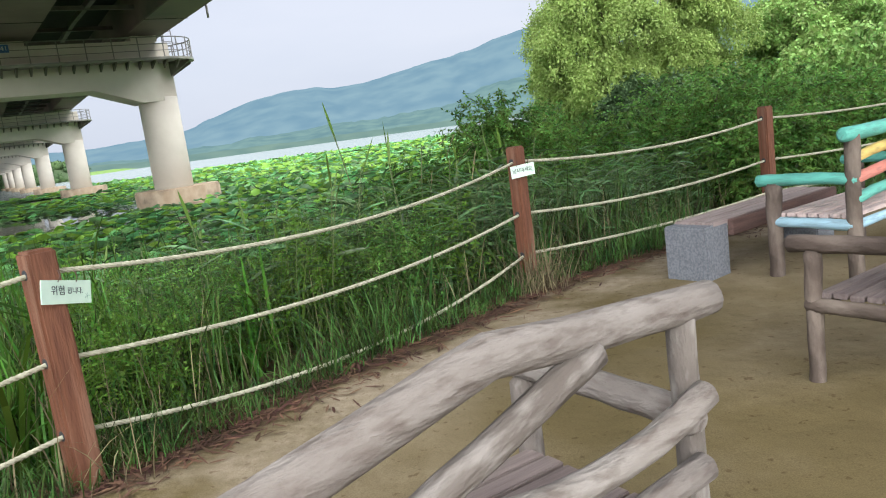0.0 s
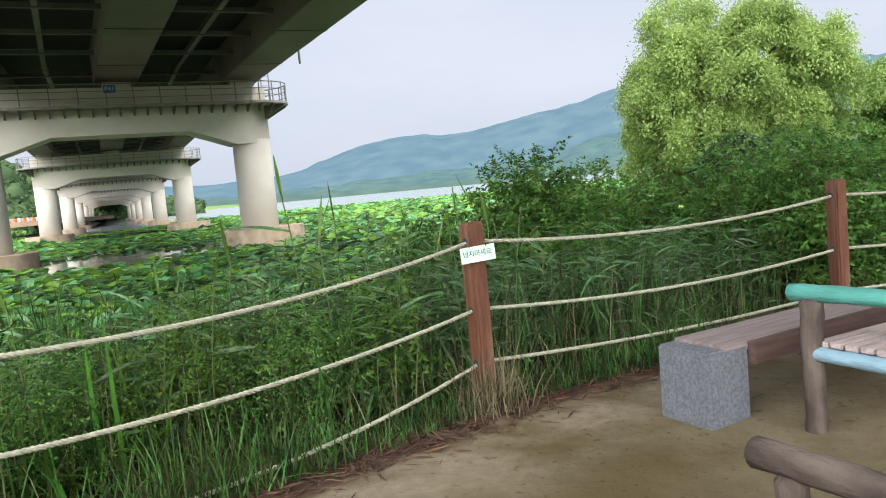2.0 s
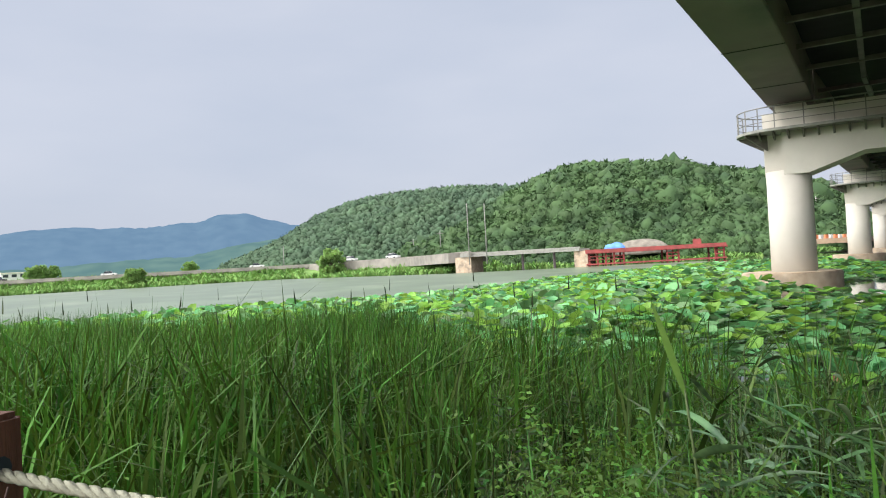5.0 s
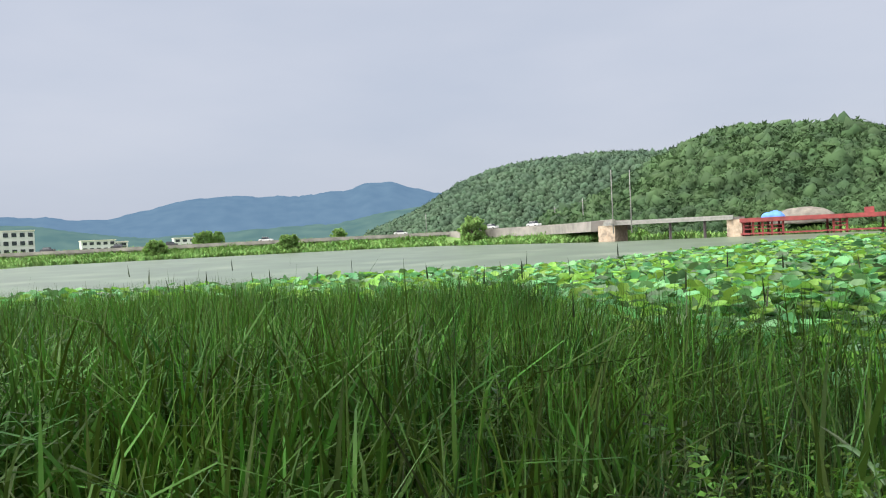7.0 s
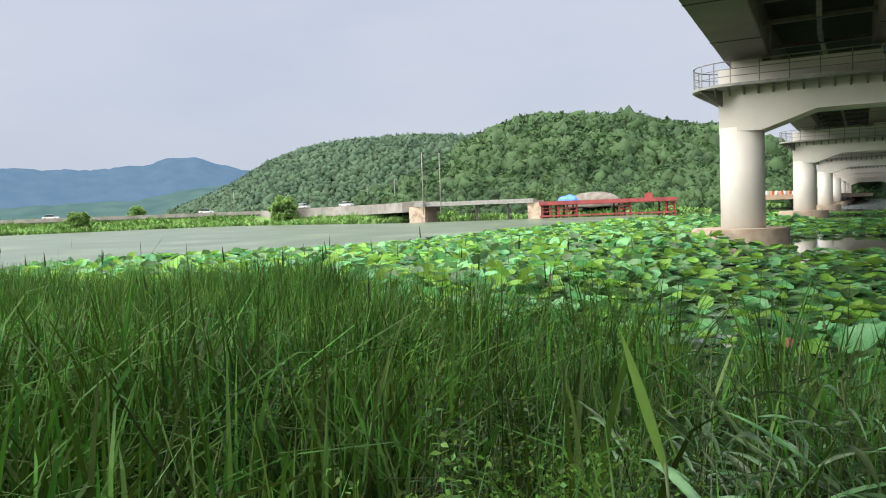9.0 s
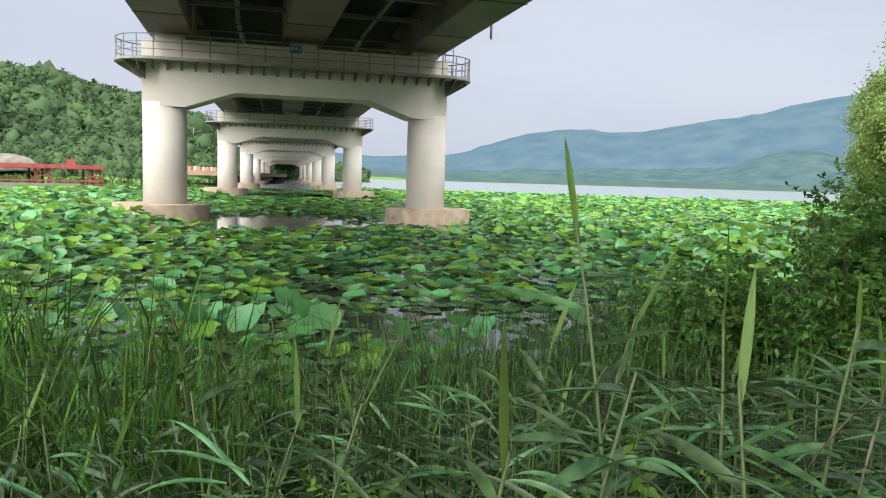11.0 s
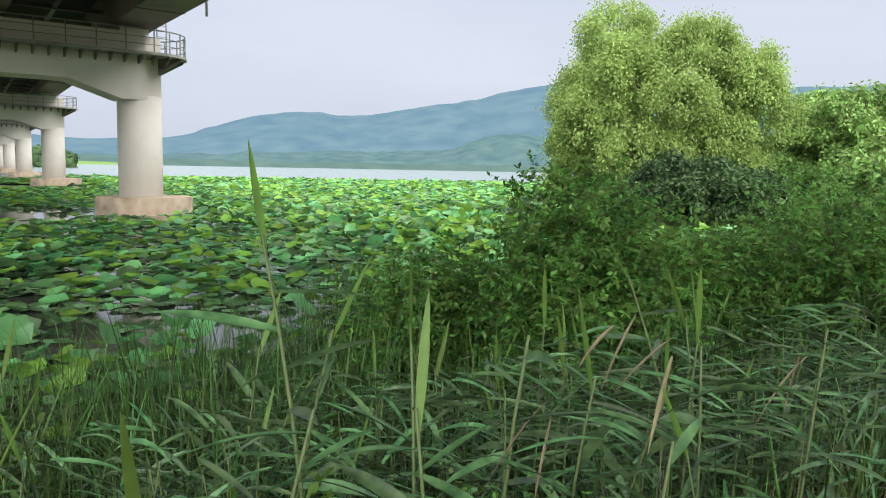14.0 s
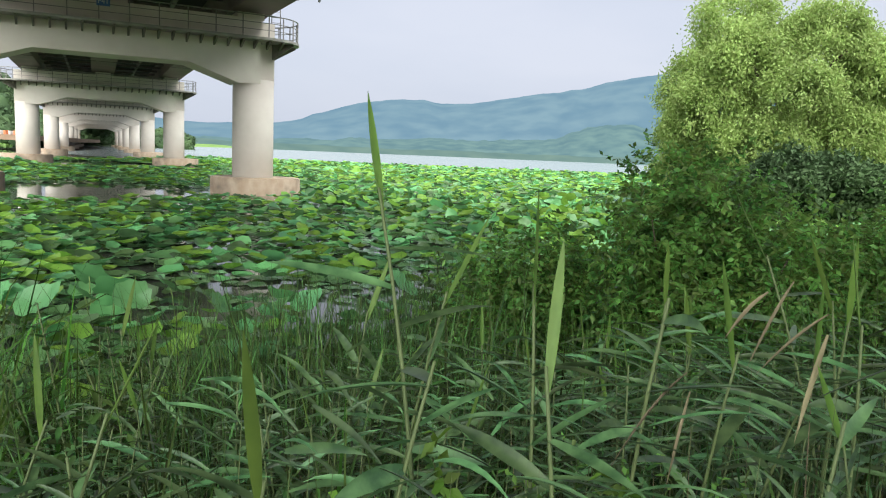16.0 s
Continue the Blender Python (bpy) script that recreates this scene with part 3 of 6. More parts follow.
def pier_parts(ob, detail):
    depth = 2.3
    for side in (-1, 1):
        bm = bmesh.new()
        bmesh.ops.create_cone(bm, cap_ends=True, segments=40, radius1=1.17, radius2=1.15, depth=6.6, matrix=Matrix.Translation((side * 7.42, 0, 2.0)))
        col = part("column", bm, M["concrete"], ob)
        for p in col.data.polygons:
            p.use_smooth = len(p.vertices) == 4
        bm = bmesh.new()
        bmesh.ops.create_cone(bm, cap_ends=True, segments=48, radius1=2.55, radius2=2.55, depth=1.6, matrix=Matrix.Translation((side * 7.6, 0, -1.0)))
        bmesh.ops.bevel(bm, geom=[e for e in bm.edges if all(v.co.z > -0.3 for v in e.verts)], offset=0.06, segments=2, affect="EDGES")
        part("pile_cap", bm, M["cap_concrete"], ob, "round brown-stained concrete pile cap")
    # cross-beam with haunches and half-round ends
    bm = bmesh.new()
    top = 8.6
    xs = [-8.6, -6.3, -3.7, 3.7, 6.3, 8.6]
    zs = [5.05, 5.05, 5.95, 5.95, 5.05, 5.05]
    rows = []
    for x, z in zip(xs, zs):
        rows.append([bm.verts.new((x, y, zz)) for y, zz in ((-depth / 2, z), (depth / 2, z), (depth / 2, top), (-depth / 2, top))])
    for r0, r1 in zip(rows[:-1], rows[1:]):
        for i in range(4):
            bm.faces.new((r0[i], r0[(i + 1) % 4], r1[(i + 1) % 4], r1[i]))
    bm.faces.new(rows[0])
    bm.faces.new(rows[-1][::-1])
    corner = [e for e in bm.edges if abs(e.verts[0].co.x) > 8.5 and abs(e.verts[1].co.x) > 8.5 and abs(e.verts[0].co.z - e.verts[1].co.z) > 1]
    bmesh.ops.bevel(bm, geom=corner, offset=1.05, segments=8, affect="EDGES")
    bmesh.ops.recalc_face_normals(bm, faces=bm.faces)
    part("cross_beam", bm, M["concrete"], ob)
    walk_bm = rounded_slab(8.9, depth, 7.36, 7.50, 1.08, 14)
    part("walkway", walk_bm, M["platform"], ob, "steel walkway round the pier head")
    n_br = 25
    for i in range(n_br):
        x = -8.6 + 17.2 * i / (n_br - 1)
        for side in (-1, 1):
            bm = bmesh.new()
            y0, y1 = side * depth / 2, side * (depth / 2 + 0.85)
            quad = [(y0, 7.36), (y1, 7.36), (y1, 7.26), (y0, 6.95)]
            a = [bm.verts.new((x - 0.05, y, z)) for y, z in quad]
            b = [bm.verts.new((x + 0.05, y, z)) for y, z in quad]
            for j in range(4):
                bm.faces.new((a[j], a[(j + 1) % 4], b[(j + 1) % 4], b[j]))
            bm.faces.new(a)
            bm.faces.new(b[::-1])
            bmesh.ops.recalc_face_normals(bm, faces=bm.faces)
            part("bracket", bm, M["bracket"], ob)
    for side in (-1, 1):
        for a in (-40, 0, 40):
            bm = bmesh.new()
            ca, sa = side * math.cos(radians(a)), math.sin(radians(a))
            x0 = side * 7.75
            pts = [(0.8, 7.36), (2.1, 7.36), (2.1, 7.26), (0.8, 6.5)]
            tw = (-sa * 0.06, ca * 0.06)
            f = [[bm.verts.new((x0 + ca * r + sg * tw[0], sa * r + sg * tw[1], z)) for r, z in pts] for sg in (-1, 1)]
            for j in range(4):
                bm.faces.new((f[0][j], f[0][(j + 1) % 4], f[1][(j + 1) % 4], f[1][j]))
            bm.faces.new(f[0])
            bm.faces.new(f[1][::-1])
            bmesh.ops.recalc_face_normals(bm, faces=bm.faces)
            part("bracket", bm, M["bracket"], ob)
    ring = ring_line(7.75, 2.15)
    for z, r in ((8.65, 0.035), (8.25, 0.022), (7.88, 0.022)):
        v, f, _, _ = tube_mesh([(x, y, z) for x, y in ring + ring[:1]], r, 6)
        part("rail", np_mesh("rail", v, f, M["rail_steel"]), None, ob)
    pts = []
    for side in (-1, 1):
        pts += [(x, side * 2.15) for x in np.linspace(-7.75, 7.75, 12)]
        pts += [(side * (7.75 + 2.15 * math.cos(radians(a))), 2.15 * math.sin(radians(a))) for a in (-67, -45, -22, 0, 22, 45, 67)]
    bm0 = boxed((0.055, 0.055, 1.2), (0, 0, 8.08))
    me = bpy.data.meshes.new("baluster")
    bm0.to_mesh(me)
    bm0.free()
    me.materials.append(M["rail_steel"])
    for x, y in pts:
        o = new("baluster", me)
        o.parent, o.location = ob, (x, y, 0)
    for x in (-7.1, 0.0, 7.1):
        part("bearing_block", boxed((1.5, 1.4, SOFFIT - 8.6), (x, 0, (8.6 + SOFFIT) / 2)), M["concrete"], ob)


first = thing("bridge_pier", pose(PIER[0], PIER[1], 0, 0, 0, PIER_TURN), "pale concrete twin-column bridge pier with a railed steel walkway", "bridge pier", "piers of the road bridge")
pier_parts(first, 2)
for k in range(1, 8):
    p = PIER + AXIS * SPAN * k
    copy_thing(first, pose(p[0], p[1], 0, 0, 0, PIER_TURN))

# number plate and a drain pipe on the first pier
plate = part("number_plate", boxed((0.62, 0.03, 0.42), (-0.5, -2.21, 8.35), bevel=0.01), M["p_blue"], first, "dark blue plate with white number")
lettering = text_mesh("P41", 0.34)
lettering.materials.append(M["white_paint"])
lo = part("number", lettering, None, plate)
lo.matrix_local = pose(-0.5, -2.23, 8.35, 90, 0, 0)
bm = bmesh.new()
for dx in (0, 0.5):
    tube(bm, [(8.5 + dx, 0.2, 7.5), (8.5 + dx, 0.2, 10.4)], 0.03, 6)
for z in np.arange(7.8, 10.4, 0.3):
    tube(bm, [(8.5, 0.2, z), (9.0, 0.2, z)], 0.018, 5)
part("ladder", bm, M["rail_steel"], first)


def deck(s0, s1, turn):
    """Three box girders, cross frames and slab."""
    ob = thing("bridge_deck", pose(PIER[0], PIER[1], 0, 0, 0, turn), "grey bridge deck with three box girders and dark underside", "bridge deck")
    mid, length = (s0 + s1) / 2, s1 - s0
    for x in (-7.1, 0.0, 7.1):
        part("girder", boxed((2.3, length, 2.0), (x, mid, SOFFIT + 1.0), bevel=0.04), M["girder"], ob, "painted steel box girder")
        for s in np.arange(s0 + 3, min(s1, 40), 8.0):
            part("splice_joint", boxed((2.31, 0.07, 0.03), (x, s, SOFFIT - 0.006)), M["slab"], ob)
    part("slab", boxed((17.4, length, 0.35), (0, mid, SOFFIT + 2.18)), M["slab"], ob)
    for side in (-1, 1):
        part("parapet", boxed((0.3, length, 1.1), (side * 8.55, mid, SOFFIT + 2.9)), M["concrete"], ob)
        for s in np.arange(s0 + 2, min(s1, SPAN * 2), 4.6):
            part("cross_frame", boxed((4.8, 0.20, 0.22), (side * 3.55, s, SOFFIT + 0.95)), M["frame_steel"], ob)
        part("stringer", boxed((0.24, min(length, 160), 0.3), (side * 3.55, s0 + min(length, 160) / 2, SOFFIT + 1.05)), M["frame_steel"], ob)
    for s in (-26, -9) if s0 < 0 else ():
        part("drain_pipe", tube(bmesh.new(), [(8.35, s, SOFFIT + 0.4), (8.35, s, SOFFIT - 0.55)], 0.06, 8), M["rail_steel"], ob)
    return ob


deck(-57.0, 0.0, 37.0)
deck(0.02, SPAN * 7.3, DECK_TURN)


# ---- rope fence ----
def fence_post(x, y, turn, height=1.15, wide=0.115, lean=(0, 0)):
    ob = thing("fence_post", pose(x, y, 0, lean[0], lean[1], turn), "square red-brown wooden fence post threaded with three ropes", "fence post", "posts of the rope fence")
    part("timber", boxed((wide, wide, height + 0.3), (0, 0, height / 2 - 0.15), bevel=0.012), M["post"], ob)
    for z in (ROPES[0] - (0.03 if height == 1.10 else 0), ROPES[1], ROPES[2]):
        for sy in (-1, 1):
            # flat near-black disc in place of the shade inside a drilled hole
            part("rope_hole", tube(bmesh.new(), [(sy * (wide / 2 - 0.001), 0, z), (sy * (wide / 2 + 0.002), 0, z)], 0.024, 10, round_ends=False), M["ink"], ob)
    return ob


ROPES = (1.03, 0.60, 0.26)
POSTS = [(-4.3, -1.0), (-1.52, 3.342), (0.76, 6.30), (3.44, 8.06), (6.6, 9.7), (9.9, 11.0)]
TURNS = [55, 54, 45, 31, 26, 22]
SAGS = [0.13, 0.145, 0.09, 0.06, 0.08]
for (x, y), turn, tall in zip(POSTS, TURNS, (1.12, 1.10, 1.15, 1.15, 1.15, 1.15)):
    fence_post(x, y, turn, tall, 0.125 if tall == 1.10 else 0.115)


def rope(a, b, z, sag, seed, drop=(0, 0)):
    """A three-strand laid rope between two posts."""
    n = 90
    p = bent((*a, z - drop[0]), (*b, z - drop[1]), (0, 0, -sag), n)
    length = math.dist(a, b)
    t = np.linspace(0, 1, n * 3)
    c = np.stack([np.interp(t, np.linspace(0, 1, n), p[:, k]) for k in range(3)], axis=1)
    d = np.array([b[0] - a[0], b[1] - a[1], 0]) / length
    side, up = np.array([-d[1], d[0], 0]), np.array([0, 0, 1.0])
    pieces = []
    for k in range(3):
        ang = 2 * np.pi * (t * length / 0.085 + k / 3)
        q = c + 0.0068 * (np.cos(ang)[:, None] * side + np.sin(ang)[:, None] * up)
        v, f, _, _ = tube_mesh(q, 0.0072, 5)
        pieces.append((v, f))
    v, f = joined(pieces)
    return tagged(part("rope", np_mesh("rope", v, f, M["rope"], True)), "cream twisted rope slung slackly between fence posts", "rope", "ropes of the fence")


for i in range(5):
    for j, z in enumerate(ROPES):
        if i == 1 and j == 2:
            rope(POSTS[i], POSTS[i + 1], z, 0.20, i * 3 + j)
        else:
            rope(POSTS[i], POSTS[i + 1], z, SAGS[i] * (1.0, 0.85, 0.55)[j], i * 3 + j, ((0, 0.03), (0.03, 0))[i] if i < 2 and j == 0 else (0, 0))


def sign(x, y, z, turn, tilt, body, wide, tall, label):
    ob = thing("warning_sign", pose(x, y, z, 0, tilt, turn), label, "sign", "signs hung on the fence")
    part("plate", boxed((wide, 0.004, tall), (0, 0, 0), bevel=0.0015), M["sign"], ob)
    for text, sz, dx in body:
        me = text_mesh(text, sz)
        me.materials.append(M["ink"])
        part("lettering", me, None, ob, "dark handwritten Korean lettering").matrix_local = pose(dx, -0.0036, 0.004, 90, 0, 0)
    bm = bmesh.new()
    for sx in (-0.055, 0.055):
        tube(bm, bent((sx, -0.004, tall / 2 - 0.008), (sx * 0.9, 0.0, tall / 2 + 0.045), (0, -0.01, 0), 5), 0.0022, 5)
    part("wire", bm, M["wire"], ob)
    bm = bmesh.new()
    for k in range(5):
        a = 2 * math.pi * k / 5
        tube(bm, bent((wide / 2 - 0.03, -0.003, -0.02), (wide / 2 - 0.03 + 0.018 * math.cos(a), -0.003, -0.02 + 0.018 * math.sin(a)), (0, 0, 0.003), 4), 0.001, 4)
    part("flower_sketch", bm, M["sketch"], ob)
    return ob


sign(-1.422, 3.345, 0.898, 80, 13, (("위험", 0.046, -0.055), ("합니다.", 0.032, 0.048)), 0.305, 0.104, "pale mint warning sign wired to a fence post")
sign(0.80, 6.215, 0.955, 30, -3, (("넘지마세요", 0.042, -0.005),), 0.23, 0.098, "pale mint keep-out sign wired to a fence post")


# ---- log chairs ----
def log_chair(m, mats, label, style, width=1.18):
    """Rustic chair: local x along the back, y towards the front."""
    ob = thing("log_chair", m, label, "chair", "log chairs on the sand")
    body, arm, top, seat_rail, slat, rails = mats
    w, d = width, 0.56
    for i, (x, y, h) in enumerate(((0, 0, 1.0 if style == "painted" else 0.93), (w, 0, 0.93), (0, d, 0.66), (w, d, 0.66))):
        log("leg", (x, y, -0.06), (x, y, h), 0.037 if style != "painted" else 0.050, body, ob, (0.01, 0.006, 0), 11 + i)
    if style == "painted":
        log("back_rail", (-0.10, 0.0, 1.0), (w + 0.11, 0.0, 0.99), 0.048, top, ob, (0, 0, 0), 21)
    else:
        pts = [(-0.22, 0, 0.80), (0.0, 0, 0.845), (0.22, 0, 0.89), (0.40, 0, 0.93), (0.56, 0, 0.97), (0.66, 0, 0.992), (0.85, 0, 0.972), (1.05, 0, 0.960), (1.20, 0, 0.950), (1.28, 0, 0.948)]
        part("back_rail", tube(bmesh.new(), pts, [0.047, 0.047, 0.046, 0.045, 0.044, 0.043, 0.042, 0.041, 0.041, 0.040], 14, 0.012, 21), top, ob)
    for x, s in ((0, 31), (w, 33)):
        log("armrest", (x, -0.02, 0.70), (x + 0.02, d + 0.12, 0.695), 0.040, arm, ob, (0, 0, 0.012), s)
        log("side_rail", (x, 0.0, 0.40), (x, d + 0.03, 0.405), 0.036, seat_rail, ob, (0, 0, 0.0), s + 1)
    log("front_rail", (0, d, 0.41), (w, d, 0.41), 0.036, seat_rail, ob, (0, 0, 0.0), 41)
    log("rear_rail", (0, 0.0, 0.40), (w, 0.0, 0.40), 0.034, seat_rail, ob, (0, 0, 0.0), 42)
    n = 7
    for i in range(n):
        y = 0.06 + (d - 0.1) * i / (n - 1)
        part("slat", boxed((w - 0.02, (d - 0.1) / (n - 1) - 0.012, 0.028), (w / 2, y, 0.452 + 0.003 * (i % 2)), bevel=0.004), slat, ob)
    if style == "painted":
        for i, (z, mat) in enumerate(zip((0.84, 0.70, 0.57), rails)):
            log("back_rail", (0, -0.01, z), (w, -0.01, z + 0.01), 0.036, mat, ob, (0, 0, 0.035), 51 + i)
    else:
        log("back_brace", (0.90, -0.02, 0.935), (-0.05, -0.02, 0.56), 0.032, body, ob, (0, 0, 0.015), 61)
        log("back_brace", (w + 0.01, -0.045, 0.765), (0.30, -0.03, 0.80), 0.032, arm, ob, (0, 0, -0.085), 62)
        log("back_brace", (w - 0.01, -0.045, 0.605), (0.02, -0.03, 0.56), 0.031, arm, ob, (0, 0, -0.03), 63)
    return ob


plain = (M["log_mid"], M["log"], M["log"], M["log"], M["slat"], ())
brown = (M["log_dark"], M["log_dark"], M["log_dark"], M["log_dark"], M["slat"], ())
painted = (M["log_dark"], M["teal"], M["teal"], M["sky"], M["pinkish"], (M["yellow"], M["coral"], M["teal"]))
log_chair(pose(-0.13, 1.08, 0, 0, 0, 36.9), plain, "weathered grey log chair with bent log back braces", "plain")
log_chair(pose(2.18, 3.12, 0, 0, 0, 36.9) @ Matrix.Scale(0.94, 4), brown, "brown log chair with grey slatted seat on the sand", "plain")
log_chair(pose(2.84, 5.12, 0, 0, 0, 36.9), painted, "log chair painted teal, sky blue, yellow and coral", "painted")


# ---- granite bench ----
def bench():
    ob = thing("plank_bench", pose(1.80, 5.90, 0, 0, 0, 39), "plank bench on two speckled granite blocks", "bench")
    for x in (0.14, 1.75):
        bm = boxed((0.30, 0.36, 0.43), (x, -0.18 + 0.0, 0.195), bevel=0.012)
        part("granite_block", bm, M["granite"], ob)
    for y, wd in ((-0.095, 0.165), (-0.27, 0.165)):
        part("plank", boxed((1.75, wd, 0.05), (0.05 + 0.875 + 0.06, y, 0.402), bevel=0.006), M["plank"], ob)
    part("plank_edge", boxed((1.60, 0.045, 0.12), (0.29 + 0.80, -0.375, 0.365), bevel=0.006), M["plank_side"], ob, "dark brown front board")
    return ob


bench()


# ---- far country ----
def polar(az, r):
    return r * np.sin(np.radians(az)), r * np.cos(np.radians(az))


def ridge(name, az, el, near, far, mat, label, crest_noise=0.0, steps=160, foot=None, seed=3):
    """A range of hills rising from its foot to a crest and falling behind, with gullied flanks."""
    rng = np.random.default_rng(seed)
    a = np.linspace(az[0], az[-1], steps)
    top = 1.5 + np.tan(np.radians(np.interp(a, az, el))) * (near + 0.7 * (far - near))
    kernel = np.ones(7) / 7
    top = np.convolve(np.pad(top, 3, mode="edge"), kernel, mode="valid")
    top += crest_noise * np.convolve(rng.standard_normal(steps + 6), kernel, mode="valid")
    f = np.linspace(0, 1, 28)
    prof = np.where(f < 0.7, np.sin(np.clip(f / 0.7, 0, 1) * np.pi / 2) ** 1.15, np.cos((f - 0.7) / 0.3 * np.pi / 2))
    r = near + (far - near) * f
    gx, gy = polar(a[:, None], r[None, :])
    base = -1.6
    gully = 1 + 0.12 * np.sin(a[:, None] * 1.7 + 3 * f[None] + 2 * np.sin(a[:, None] * 0.6)) * (np.clip(f / 0.7, 0, 1) * (1 - np.clip(f / 0.7, 0, 1)))[None] * (2 if far < 700 else 0.7)
    gz = base + (top[:, None] - base) * prof[None, :] * gully
    v = np.stack([gx, gy, gz], axis=-1).reshape(-1, 3)
    m = len(f)
    i, j = np.meshgrid(np.arange(steps - 1), np.arange(m - 1), indexing="ij")
    q = np.stack([i * m + j, i * m + j + 1, (i + 1) * m + j + 1, (i + 1) * m + j], axis=-1).reshape(-1, 4)
    ob = tagged(new(name, np_mesh(name, v, q, mat, True)), label, "hill", kind="structure")
    return ob, (a, top, near, far)


def crowns(name, shape, n, size, mat, label, seed, leaves=40, fine=2):
    """Tree crowns packed over the near flank of a hill."""
    rng = np.random.default_rng(seed)
    a, top, near, far = shape
    bm = bmesh.new()
    bmesh.ops.create_icosphere(bm, subdivisions=fine, radius=1.0)
    bv = np.array([v.co[:] for v in bm.verts])
    bf = np.array([[v.index for v in f.verts] for f in bm.faces])
    bm.free()
    az = rng.uniform(a[0], a[-1], n)
    f = rng.uniform(0, 1, n) ** 0.8 * 0.78
    prof = np.where(f < 0.7, np.sin(np.clip(f / 0.7, 0, 1) * np.pi / 2) ** 1.15, np.cos((f - 0.7) / 0.3 * np.pi / 2))
    r = near + (far - near) * f
    x, y = polar(az, r)
    z = -1.6 + (np.interp(az, a, top) + 1.6) * prof
    s = size * rng.uniform(0.55, 1.25, n)
    vv = bv[None] * (s[:, None] * rng.uniform(0.7, 0.95, (n, 1)))[..., None] * rng.uniform(0.82, 1.14, (n, len(bv)))[..., None]
    for _ in range(3):
        # every crown is knotted into boughs
        w = rng.standard_normal((n, 3)) * 3.2
        vv *= (1 + 0.15 * np.sin(bv @ w.T + rng.uniform(0, 6, n)[None]).T)[..., None]
    vv[..., 2] *= rng.uniform(0.9, 1.35, n)[:, None]
    c = np.stack([x, y, z + s * 0.35], axis=1)
    vv = vv + c[:, None, :]
    faces = (bf[None] + (np.arange(n) * len(bv))[:, None, None]).reshape(-1, 3)
    k = leaves
    d = rng.standard_normal((n, k, 3))
    d /= np.linalg.norm(d, axis=-1)[..., None]
    d[..., 2] = np.abs(d[..., 2]) * 1.1 - 0.15
    p = c[:, None, :] + d * s[:, None, None] * rng.uniform(0.6, 1.15, (n, k, 1)) * np.array([1, 1, 1.15])
    e1 = rng.standard_normal((n, k, 3)) * (s[:, None, None] * 0.12)
    e2 = rng.standard_normal((n, k, 3)) * (s[:, None, None] * 0.11)
    tri = np.stack([p + e1, p - e1 * 0.5 + e2, p - e1 * 0.5 - e2], axis=2).reshape(-1, 3)
    nf = np.arange(len(tri)).reshape(-1, 3)
    v, fc = joined([(vv.reshape(-1, 3), faces), (tri, nf)])
    me = np_mesh(name, v, fc, mat)
    me.polygons.foreach_set("use_smooth", np.arange(len(fc)) < len(faces))
    return tagged(new(name, me), label, "woodland", kind="stuff")


_, near_shape = ridge("hill", (-70, -66, -62, -58, -56.5, -53, -49, -46, -42, -39.5, -38, -37), (0.2, 1.4, 3.8, 5.4, 5.8, 5.5, 5.4, 4.5, 3.9, 2.6, 1.4, 0.2), 215, 330, M["forest_soil"], "wooded hill above the lake road")
crowns("hill_woodland", near_shape, 2800, 3.4, M["forest"], "dense green broadleaf trees covering the hill", 5, 70, 2)
_, mid_shape = ridge("hill_behind", (-84, -80, -77, -73.6, -70, -65, -61, -57, -54), (0.1, 1.7, 3.5, 4.7, 5.1, 5.3, 5.0, 4.7, 4.1), 400, 560, M["forest_soil"], "lower wooded hill beyond the road")
crowns("hill_behind_woodland", mid_shape, 6500, 2.9, M["forest_far"], "dense dark green trees on the farther hill", 6, 20, 1)
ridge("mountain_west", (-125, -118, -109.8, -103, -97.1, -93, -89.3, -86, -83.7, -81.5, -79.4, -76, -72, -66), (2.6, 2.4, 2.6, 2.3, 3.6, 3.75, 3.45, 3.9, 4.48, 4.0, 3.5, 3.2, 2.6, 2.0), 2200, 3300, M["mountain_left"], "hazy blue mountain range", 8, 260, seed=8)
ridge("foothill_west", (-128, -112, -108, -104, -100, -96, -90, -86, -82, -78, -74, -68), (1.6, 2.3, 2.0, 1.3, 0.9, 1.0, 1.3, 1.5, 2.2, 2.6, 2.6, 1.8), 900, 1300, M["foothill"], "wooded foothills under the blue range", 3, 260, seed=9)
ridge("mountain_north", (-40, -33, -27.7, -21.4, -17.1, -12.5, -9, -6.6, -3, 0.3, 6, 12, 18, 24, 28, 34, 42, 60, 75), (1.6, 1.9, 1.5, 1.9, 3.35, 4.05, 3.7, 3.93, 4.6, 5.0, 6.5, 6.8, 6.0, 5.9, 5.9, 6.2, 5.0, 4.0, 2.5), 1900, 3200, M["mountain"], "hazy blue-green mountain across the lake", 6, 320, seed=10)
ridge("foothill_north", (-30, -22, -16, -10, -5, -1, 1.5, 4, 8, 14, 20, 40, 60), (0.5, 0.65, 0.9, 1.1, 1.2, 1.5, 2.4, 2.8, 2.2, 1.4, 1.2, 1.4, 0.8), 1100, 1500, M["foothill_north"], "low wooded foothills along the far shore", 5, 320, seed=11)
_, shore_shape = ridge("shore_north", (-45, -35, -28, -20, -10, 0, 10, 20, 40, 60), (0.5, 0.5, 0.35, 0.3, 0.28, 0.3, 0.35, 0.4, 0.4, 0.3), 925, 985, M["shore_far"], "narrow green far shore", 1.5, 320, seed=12)
